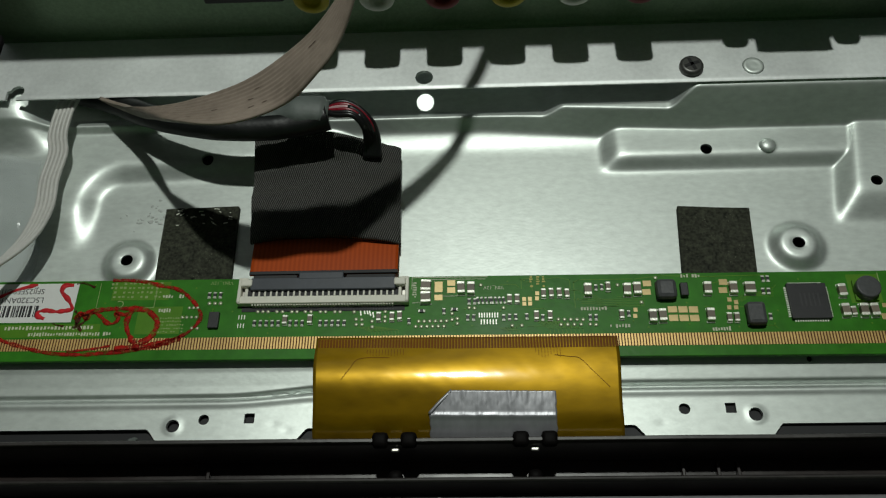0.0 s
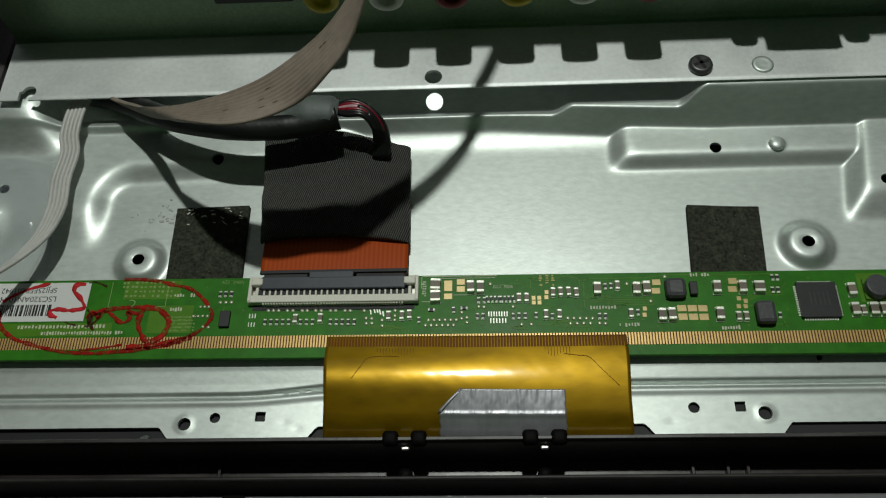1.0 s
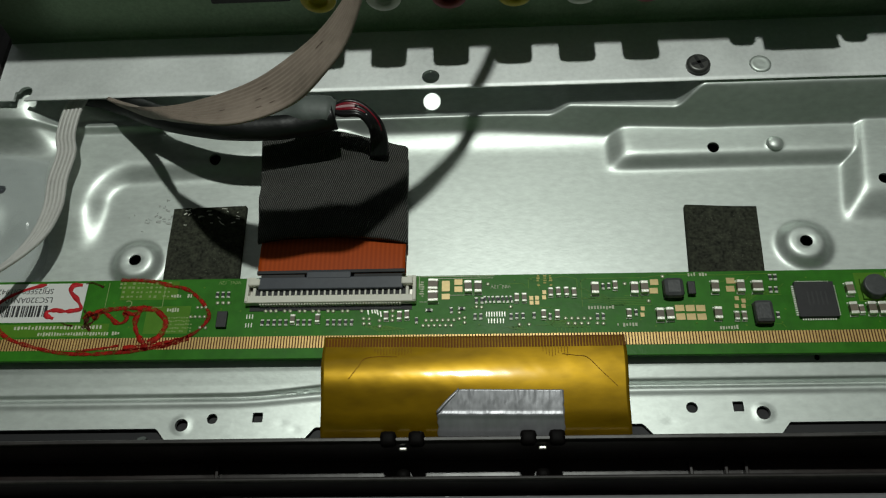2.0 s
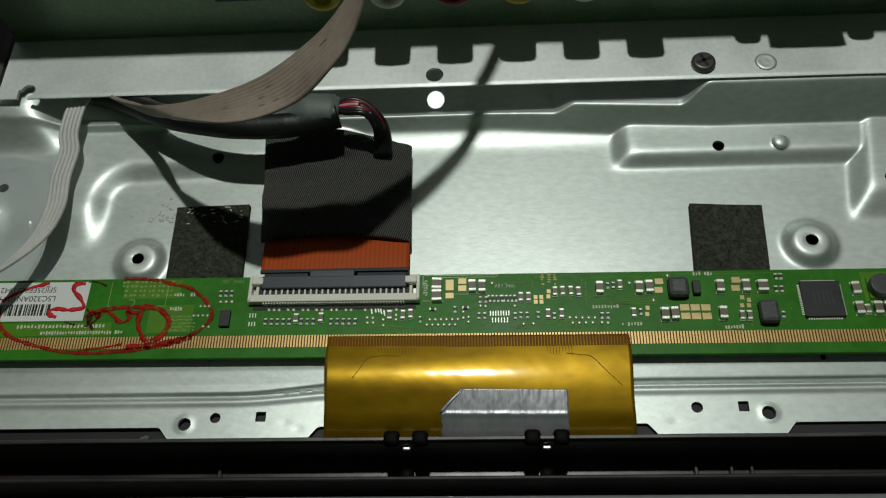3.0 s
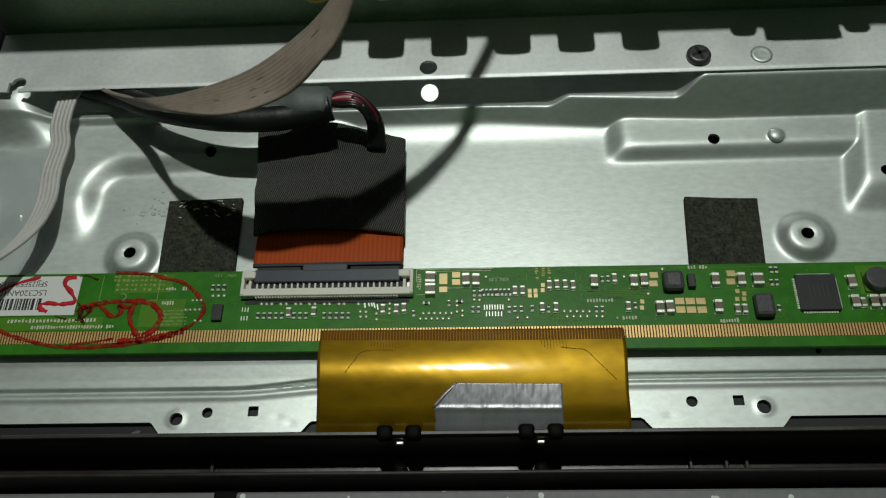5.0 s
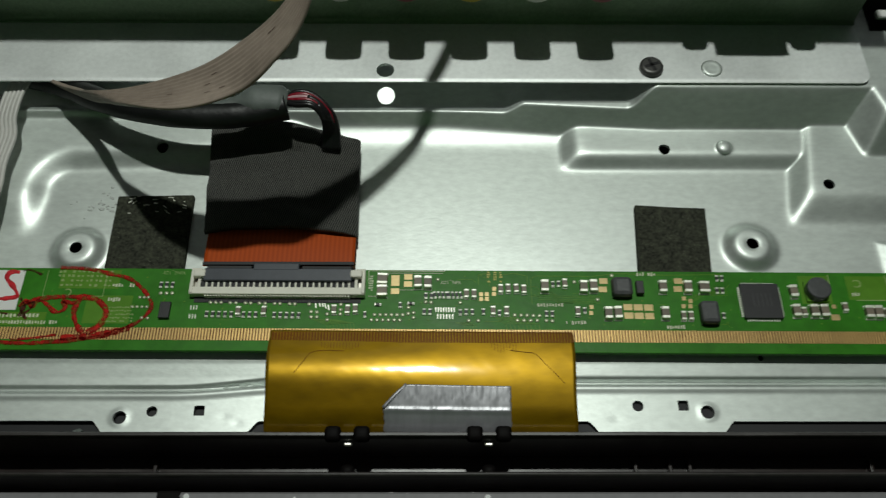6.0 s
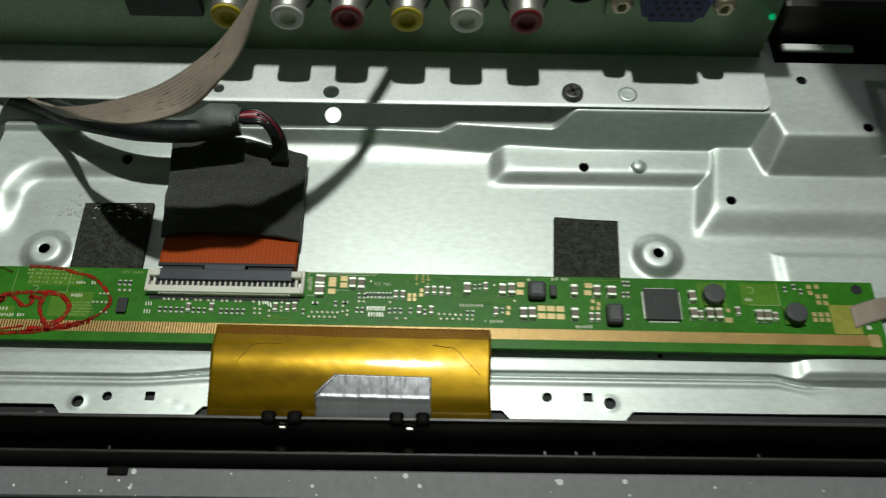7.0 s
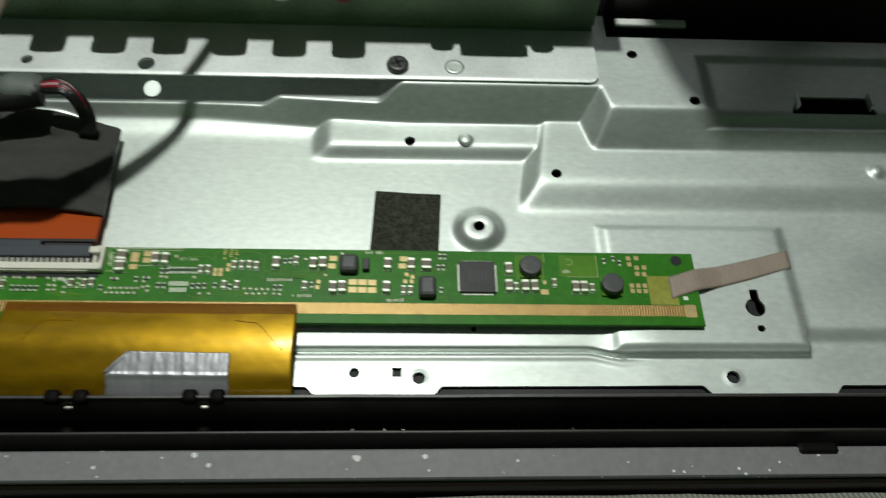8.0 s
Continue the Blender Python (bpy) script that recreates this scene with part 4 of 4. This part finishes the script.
coil("inductor", 90.6, 1.9, 2.15, 2.25, 2.0, False, "square black power inductor")
coil("inductor", 108.2, -3.9, 1.95, 2.55, 2.0, False, "black rounded power inductor")
coil("inductor", 131.6, 1.5, 2.5, 2.5, 2.4, True, "round dark grey power inductor")
coil("inductor", 149.8, -3.0, 2.5, 2.5, 2.4, True, "round dark grey power inductor")
part("diode", box(0, 0, 0.6, 1.6, 3.0, 1.2, bevel=0.15), EPOXY, board, "small black diode", (94.4, 2.0, TOP))
part("small_chip", box(0, 0, 0.4, 2.2, 3.7, 0.8, bevel=0.1), EPOXY, board, "small black chip", (-4.6, -3.7, TOP))
part("mount_hole", add_lathe(bmesh.new(), [(1.3, 0), (1.3, 0.05)], (0, 0, 0)), BACKING, board, at=(166.0, 4.3, TOP + 0.01))
part("film_patch", box(0, 0, 0, 6.5, 7.4, 0.05), YELLOW_T, board, "yellowed film patch on the board's end", (161.7, -3.6, TOP + 0.05))
part("corner_pad", box(0, 0, 0, 2.2, 3.2, 0.08), PAD_GOLD, board, at=(167.2, -8.9, TOP + 0.08))
part("corner_pad", box(0, 0, 0, 1.0, 1.0, 0.1), TIN, board, at=(166.6, -5.6, TOP + 0.08))

# the flat cable socket
socket = part("cable_socket", box(18.4, 0.35, TOP + 0.9, 36.6, 1.7, 1.8, bevel=0.2), NYLON, board, "ivory plastic flat-cable socket")
part("socket_bed", box(18.4, 3.4, TOP + 0.5, 33.5, 4.2, 1.0, bevel=0.1), LATCH, socket)
for s in (-1, 1):
    part("end_bracket", box(0, 0, 0, 0.75, 5.8, 2.0, bevel=0.2), NYLON, socket, at=(18.4 + s * 17.9, 2.6, TOP + 1.0))
    part("inner_bracket", box(0, 0, 0, 0.7, 3.2, 1.7, bevel=0.2), NYLON, socket, at=(18.4 + s * 16.4, 2.0, TOP + 0.9))
    part("bracket_bridge", box(0, 0, 0, 1.9, 0.7, 1.8, bevel=0.2), NYLON, socket, at=(18.4 + s * 17.2, 5.2, TOP + 0.95))
    part("latch_lug", box(0, 0, 0, 2.5, 1.7, 1.5, bevel=0.3), NYLON, socket, at=(18.4 + s * 16.4, 4.0, TOP + 2.0))
    part("hold_down", box(0, 0, 0, 0.8, 2.4, 0.3, bevel=0.1), NICKEL, socket, at=(18.4 + s * 17.15, 2.6, TOP + 0.5))
part("contact_bed", box(18.4, 1.85, TOP + 1.35, 32.4, 1.4, 0.5), INK, socket, "black bed under the contact teeth")
for i in range(25):
    part("contact_tooth", box(0, 0, 0, 0.4, 1.15, 0.34, bevel=0.08), NYLON, socket, at=(3.6 + 1.24 * i, 1.65, TOP + 1.72))
# black strip paints the socket's shadow in front of its bar
part("pin_bed", box(18.4, -1.0, TOP + 0.06, 34.8, 1.4, 0.1), INK, socket, "black strip for the shade under the pins")
latch = part("latch", box(18.4, 3.75, TOP + 2.05, 31.0, 2.9, 0.9, bevel=0.2), LATCH, socket, "slate grey hinged latch")
part("latch_grip", box(17.9, 5.6, TOP + 2.15, 9.6, 1.7, 0.8, bevel=0.2), LATCH, latch)
for x0, x1 in ((3.2, 12.6), (23.2, 33.6)):
    part("latch_gap", box((x0 + x1) / 2, 5.5, TOP + 1.5, x1 - x0, 1.3, 0.6, bevel=0.1), INK, latch, "black gap behind the latch")
# solder tails, blackened to sink into that shadow
bm = bmesh.new()
for i in range(51):
    x = 3.2 + 0.596 * i
    add_box(bm, x + 0.3, -0.9, TOP + 0.12, 0.26, 1.3, 0.22)
part("solder_tail_row", bm, EPOXY, socket, kind="stuff")
bm = bmesh.new()
for i in range(51):
    add_box(bm, 3.5 + 0.596 * i, -0.6, TOP + 0.85, 0.3, 0.5, 1.1)
part("contact_tip_row", bm, NYLON, socket, kind="stuff")

# the printed sticker and the red marker strokes
sticker = part("sticker", box(0, 0, 0, 22.0, 9.3, 0.08, bevel=0.02), PAPER, board, "white printed sticker with bars and letters", (-46.6, 1.0, TOP + 0.05))
text_mesh("LSC320AN10-H03", 1.9, (3.9, 0.75, 0.06), sticker, "sticker_lettering", INK, align="LEFT")
text_mesh("SFJJ25EE9OI1942", 1.8, (3.6, 2.85, 0.06), sticker, "sticker_lettering", INK, align="LEFT")
x = -10.4
while x < 3.0:
    w = random.choice((0.16, 0.16, 0.3, 0.45))
    part("code_bar", box(0, 0, 0, w, 2.7, 0.03), INK, sticker, at=(x, -2.0, 0.055))
    x += w + random.choice((0.16, 0.2, 0.34))


def stroke(points, width, mat, name="marker_stroke", n=40):
    """A flat felt-pen stroke lying on the board."""
    path = glide([(px, py, 0) for px, py in points], n)

    def at(u, v):
        i = round(u * n)
        d = (path[min(i + 1, n)] - path[max(i - 1, 0)]).normalized()
        w = width * (0.85 + 0.6 * noise.noise(path[i] * 0.7))
        p = path[i] + Vector((-d.y, d.x, 0)) * (w * (v - 0.5))
        return (p.x, p.y, TOP + 0.13)

    part(name, sheet(n, 1, at, 0.03), mat, board)


stroke([(-28.4, 6.3), (-22.0, 6.0), (-17.7, 4.9), (-13.4, 3.8), (-10.3, 1.5), (-8.4, -0.8), (-7.6, -2.8), (-8.5, -4.8), (-10.3, -6.6), (-13.3, -8.1), (-16.5, -9.4), (-21.1, -10.2), (-27.0, -10.8), (-33.0, -11.1), (-39.2, -10.6), (-45.7, -9.0), (-50.4, -7.3), (-53.6, -4.6), (-54.6, -1.0)], 0.95, MARKER, n=90)
stroke([(-11.3, -7.6), (-14.2, -8.5), (-17.1, -9.2), (-21.2, -9.6), (-25.0, -9.9)], 1.7, MARKER)
stroke([(-35.0, -10.4), (-30.0, -9.9), (-26.0, -9.2)], 0.6, MARKER)
stroke([(-34.9, -2.4), (-30.9, -1.1), (-27.3, -0.6), (-22.9, -0.6), (-19.8, -1.0), (-17.7, -2.5), (-16.7, -4.2), (-17.2, -6.4), (-18.2, -7.7), (-20.0, -8.7)], 1.35, MARKER)
stroke([(-22.8, -1.2), (-23.4, -3.1), (-23.2, -5.0), (-22.2, -7.0), (-20.8, -8.7)], 1.2, MARKER)
stroke([(-35.1, -2.9), (-33.9, -1.5), (-32.3, -2.9), (-31.2, -1.4), (-29.2, -2.5), (-27.8, -3.8), (-26.4, -4.1), (-25.4, -3.0), (-26.2, -1.6), (-24.4, -2.0), (-23.3, -1.6)], 0.95, MARKER, n=70)
stroke([(-35.2, -0.9), (-33.8, -2.9), (-34.7, -4.9), (-32.8, -3.7), (-32.2, -1.9), (-34.5, -3.3), (-32.9, -5.8)], 0.6, DARK_MARKER, n=70)
stroke([(-36.8, 5.2), (-38.8, 5.1), (-39.1, 3.6), (-37.3, 1.7), (-36.0, -0.4), (-37.2, -0.9), (-39.6, -1.1), (-41.5, -0.8), (-43.2, -1.1), (-43.2, -2.1), (-41.6, -2.8)], 1.05, PAPER_MARKER, n=70)
stroke([(-54.6, 1.1), (-52.4, 2.7), (-49.6, 4.1), (-46.7, 5.0), (-44.9, 5.4)], 0.9, PAPER_MARKER)
stroke([(-36.2, 5.5), (-34.6, 5.7), (-32.0, 4.6)], 0.5, DARK_MARKER)
stroke([(-39.6, -3.8), (-38.4, -4.3), (-36.9, -4.6)], 0.5, DARK_MARKER)

# ---- amber film from the board to the panel, and the foil on it ----
def film_z(y, x=79.6):
    """Height of the film: arched from board to panel, and standing a little higher at its left."""
    swell = 0.018 * (79.6 - x) * math.sin(math.pi * min(1.0, max(0.0, (-8.2 - y) / 18.0))) ** 2
    return swell + 2.95 - 0.0105 * (y + 13.0) ** 2 - (0.06 * (y + 24.0) ** 2 if y < -24 else 0)


def film_place(u, v):
    y = -8.2 - 20.6 * v
    x = 17.7 + 61.9 * u + (0.3 * math.sin(7 * v)) * (u - 0.5)
    rip = 0.06 * noise.noise((x * 0.07, y * 0.09, 0.0)) + 0.014 * noise.noise((x * 0.3, y * 0.22, 4.0)) + 0.012 * noise.noise((x * 0.5 + y * 0.4, y * 0.3, 9.0))
    return (x, y + 0.013 * (48 - x) * 0.6, film_z(y, x) + rip * min(1, 3 * v))


film = thing("flex_film", (0, 0, 0), "glossy amber polyimide flex film joining board and panel", "flex film")
part("film", sheet(90, 44, film_place, 0.08), AMBER, film, smooth=True)
bm = bmesh.new()
for i in range(100):
    x = 18.3 + 0.616 * i
    add_box(bm, x, -9.7, film_z(-9.6, x) + 0.14, 0.43, 2.4, 0.06)
part("film_contact_row", bm, AMBER_TRACE, film, "fine brown contact lines", kind="stuff")
for x0, n in ((28.4, 13), (62.8, 9)):
    for i in range(n):
        length = 1.0 + 1.1 * abs(math.sin(i * 0.55))
        y = -11.0 - length / 2
        part("film_trace", box(0, 0, 0, 0.09, length, 0.03), AMBER_TRACE, film, at=(x0 + 0.62 * i, y, film_z(y, x0 + 0.62 * i) + 0.09))
for pts in ([(33.0, -12.9), (29.0, -12.8), (26.4, -13.3), (25.2, -15.0), (23.4, -17.6)], [(66.6, -12.6), (69.5, -13.0), (71.6, -13.4), (74.0, -16.0), (77.2, -19.4)]):
    pts = glide([(x, y, 0) for x, y in pts], 24)
    bm = bmesh.new()
    for a, b in zip(pts, pts[1:]):
        middle, d = (a + b) / 2, b - a
        add_box(bm, middle.x, middle.y, film_z(middle.y, middle.x) + 0.09, d.length * 1.05, 0.09, 0.03, rz=math.degrees(math.atan2(d.y, d.x)))
    part("film_trace", bm, AMBER_TRACE, film)


def foil_place(u, v):
    y = -20.6 - 8.6 * v
    x0 = 41.3 + 4.3 * max(0.0, (0.52 - v) / 0.52)
    x = x0 + (66.4 - x0) * u
    crease = 0.30 * math.exp(-((v - 0.56) / 0.05) ** 2) - 0.25 * max(0.0, v - 0.56)
    ridges = 0.16 * noise.noise((x * 0.95, y * 0.12, 2.0)) + 0.07 * noise.noise((x * 2.2, y * 0.5, 5.0))
    return (x + 0.25 * noise.noise((y, 0, 1)), y + 0.7 - 0.014 * (x - 41), film_z(y, x) + 0.72 + ridges * (1.0 if v < 0.56 else 0.45) + crease)


foil = thing("foil_tape", (0, 0, 0), "crinkled grey foil tape stuck on the amber film", "tape")
part("tape", sheet(70, 30, foil_place, 0.12), FOIL, foil, smooth=True)
part("folded_edge", add_tube(bmesh.new(), glide([(41.2, -24.4, film_z(-24.4) + 0.75), (43.2, -22.3, film_z(-22.3) + 0.85), (45.7, -19.9, film_z(-19.9) + 0.75)], 10), 0.34, 8, 0.6), FOIL, foil, "folded-over bevelled edge", smooth=True)

# ---- the sleeved flat cable in the socket ----
def sleeve_place(u, v):
    y = 14.4 + (26.6 + 3.6 * (1 - u) ** 0.7) * v
    x = 1.3 + 33.2 * u - 1.0 * v + 1.2 * v * (u - 0.5)
    base = float(plate_height(np.array([x]), np.array([y]))[0])
    z = max(base, 0.0) * 0.6 + 4.1 + 1.3 * math.sin(math.pi * u) ** 0.6 + 0.55 * v * (1 - v) * 4
    z += 0.9 * noise.noise((x * 0.11, y * 0.22, 0)) + 0.22 * math.sin(6.0 * v + 3.0 * u) + 0.22 * noise.noise((x * 0.5, y * 0.8, 3))
    return (x, y - 2.1 * v * u + (1 - v) * (0.9 * math.sin(math.pi * u) - 1.0 * u * u), z)


cable = thing("flat_signal_cable", (0, 0, 0), "black woven flat cable with orange end in the socket", "cable")
part("woven_sleeve", sheet(60, 44, sleeve_place, 1.0), WEAVE, cable, "black woven fabric sleeve", smooth=True)
part("stiffener", sheet(40, 16, lambda u, v: (2.2 + 32.0 * u, 6.2 + 9.8 * v, TOP + 1.6 - 0.7 * v * v + 0.25 * v * math.sin(math.pi * u)), 0.3), ORANGE, cable, "orange striped plastic end", smooth=True)
part("stiffener_edge", box(18.2, 6.6, TOP + 1.75, 32.0, 0.8, 0.5, bevel=0.1), INK, cable)

# ---- the taped wire harness feeding it ----
harness = thing("wire_harness", (0, 0, 0), "taped wire harness with red and black leads", "wire harness")
run = glide([(-46, 56, 6.6), (-34.0, 51.0, 8.2), (-22.0, 43.2, 12.6), (-8.1, 38.6, 14.6), (4.7, 37.9, 14.8), (13.6, 39.1, 15.0), (18.5, 40.4, 15.2)], 40)
part("tape_wrap", add_tube(bmesh.new(), run, [2.6 + 0.9 * (i / 40) + 0.25 * noise.noise((i * 0.35, 0, 0)) for i in range(41)], 14, 0.85), TAPE_BLACK, harness, "black harness tape")
top = glide([(-18, 42.0, 14.2), (-7.1, 39.8, 16.0), (2.7, 39.3, 16.4), (8.6, 40.2, 16.8), (14.5, 41.0, 16.6), (18.9, 40.8, 16.0)], 30)
part("cloth_tape", add_tube(bmesh.new(), top, [1.2 + 2.5 * float(ease(np.array((i - 16) / 6))) - (0.7 if i > 28 else 0) + 0.35 * noise.noise((i * 0.6, 3, 0)) for i in range(31)], 14, 0.62), TAPE_GREY, harness, "grey cloth tape end")
for k, (mat, label) in enumerate(((WIRE_BLACK, "black lead"), (WIRE_RED, "red lead"), (WIRE_PALE, "pale pink lead"), (WIRE_RED, "red lead"), (WIRE_BLACK, "black lead"), (WIRE_BLACK, "black lead"))):
    o = 0.75 * (k - 2.5)
    wire = glide([(16.5, 40.6 + o * 0.5, 15.8 + 0.3 * o), (20.4, 40.6 - o * 0.75, 17.2 - 0.15 * o), (24.4, 40.2 - o * 0.8, 17.2), (27.5 - o * 0.5, 38.2 - o * 0.4, 14.8), (28.0 - o * 0.75, 37.6, 9.6), (27.6 - o * 0.8, 35.0, 6.4)], 26)
    cut = {WIRE_RED: 22 - 3 * k, WIRE_PALE: 10}.get(mat, 26)
    part("lead", add_tube(bmesh.new(), wire[: cut + 1], 0.62, 8), mat, harness, label)
    # coloured leads turn black lower down to paint the loop's shaded end
    if cut < 26:
        part("shrink_sleeve", add_tube(bmesh.new(), wire[cut - 1 :], 0.74, 8), WIRE_BLACK, harness, "black lower end of the lead, shade put into its colour")

# ---- the arched grey ribbon cable ----
upper = glide([(-37.0, 50.5, 11.4), (-29.5, 44.6, 16.2), (-18.5, 36.2, 24.7), (-5.0, 30.5, 33.7), (8.5, 28.9, 41.3), (19.4, 31.4, 48.1), (26.2, 33.4, 54.7), (32.8, 39.4, 61.5), (40.5, 47.2, 67.5), (48.1, 57.5, 70.5), (53.9, 71.0, 68.5), (57.7, 88.9, 58.5)], 90)
lower = glide([(-34.0, 49.0, 10.8), (-22.3, 39.5, 17.7), (-8.2, 24.6, 34.7), (5.3, 18.5, 41.1), (16.5, 20.1, 44.1), (23.7, 21.8, 50.5), (28.5, 25.9, 55.1), (33.8, 34.0, 64.5), (41.5, 43.2, 70.5), (49.1, 54.5, 73.5), (55.8, 68.9, 71.5), (61.6, 88.8, 60.5)], 90)
ribbon = thing("ribbon_cable", (0, 0, 0), "arched greyish-pink flat ribbon cable over the flange", "ribbon cable")
bm = bmesh.new()
cores = 10
rings = []
for i in range(91):
    a, b = upper[i], lower[i]
    across = b - a
    along = upper[min(i + 1, 90)] - upper[max(i - 1, 0)]
    nrm = across.cross(along).normalized()
    ring = []
    for side in (1, -1):
        ks = range(cores * 4 + 1) if side == 1 else range(cores * 4, -1, -1)
        for k in ks:
            bulge = 0.22 + 0.22 * abs(math.sin(math.pi * k / 4))
            ring.append(bm.verts.new(a + across * (k / (cores * 4)) + nrm * (side * bulge)))
    rings.append(ring)
for a, b in zip(rings, rings[1:]):
    for k in range(len(a)):
        f = bm.faces.new((a[k], a[(k + 1) % len(a)], b[(k + 1) % len(a)], b[k]))
        f.smooth = True
bm.faces.new(rings[0])
bm.faces.new(rings[-1])
part("ribbon", bm, material("ribbon_jacket", (0.31, 0.25, 0.205), 0.5, 0.0, 0.2, 500, 90), ribbon, smooth=True)
for i in range(12):
    k = random.randint(8, 60)
    u = random.choice((0.35, 0.55, 0.75))
    p = upper[k].lerp(lower[k], u)
    d = (upper[k + 1].lerp(lower[k + 1], u) - p)
    n2 = (lower[k] - upper[k]).cross(d).normalized()
    for s in (-1, 1):
        q = [p + d * a + (lower[k] - upper[k]).normalized() * w + n2 * (s * 0.47) for a, w in ((0, 0), (0.8, 0), (0.8, 0.22), (0, 0.22))]
        bm = bmesh.new()
        bm.faces.new([bm.verts.new(c) for c in q])
        bmesh.ops.solidify(bm, geom=bm.faces, thickness=0.02)
        part("printed_mark", bm, material("faded_red_print", (0.24, 0.17, 0.14), 0.6) if i == 0 and s == -1 else bpy.data.materials["faded_red_print"], ribbon)

# ---- the narrow five-way lead ----
lead5 = thing("five_way_cable", (0, 0, 0), "pale grey five-conductor flat cable", "cable")
mid = [(-44.6, 57.0, 7.6), (-46.3, 50.2, 8.2), (-47.1, 43.2, 7.2), (-46.0, 38.1, 6.8), (-46.6, 30.9, 6.4), (-46.0, 23.2, 6.4), (-46.7, 14.9, 8.0), (-49.7, 7.2, 10.5), (-54.8, -0.9, 14.5), (-62.3, -7.5, 19.0), (-77.8, -13.1, 23), (-100.0, -16.0, 16)]
for k in range(5):
    o = 0.99 * (k - 2)
    line = glide([(x + o * c, y + o * e, z + 0.10 * o) for (x, y, z), (c, e) in zip(mid, ((1, 0), (1, 0), (1, 0), (1, 0), (1, 0), (0.97, 0.1), (0.9, 0.2), (0.75, 0.35), (0.65, 0.45), (0.5, 0.6), (0.2, 0.8), (0, 0.9)))], 60)
    part("conductor", add_tube(bmesh.new(), line, 0.50, 8), WIRE_GREY, lead5)

# ---- the earthing tape at the board's end ----
def earth_place(u, v):
    x = 163.4 + 30.6 * u
    y = -1.4 + 8.6 * u - 5.6 * v * (1 - 0.15 * u) + 0.4 * math.sin(5 * u) * (1 - u)
    drop = ease(np.array((x - 169.0) / 8.0))
    return (x, y + 0.3, (TOP + 0.18) * (1 - float(drop)) + 1.10 * float(drop) + 0.25 * math.sin(math.pi * u))


earth = thing("earthing_tape", (0, 0, 0), "brownish conductive cloth tape from board to plate", "tape")
part("tape", sheet(30, 8, earth_place, 0.12), MESH_TAPE, earth, smooth=True)

# ---- crumpled clear film at the plate's far end ----
CLEAR = material("clear_protective_film", (0.55, 0.60, 0.66), 0.16, 0.0, 0.1, 500, 90, 0.5, 260)
CLEAR.node_tree.nodes["Principled BSDF"].inputs["Alpha"].default_value = 0.08


def clear_place(u, v):
    x, y = -76 + 27 * u + 2.0 * math.sin(5 * v), 3 + 36 * v + 1.5 * math.sin(4 * u)
    base = float(plate_height(np.array([x]), np.array([y]))[0])
    fold = noise.noise((x * 0.16, y * 0.10, 7.0)) + 0.5 * noise.noise((x * 0.42, y * 0.25, 2.0))
    return (x, y, base + 1.7 + 1.1 * fold)


clear = thing("clear_film", (0, 0, 0), "crumpled clear plastic film lying on the metal plate", "plastic film")
part("film", sheet(44, 56, clear_place, 0.05), CLEAR, clear, smooth=True)
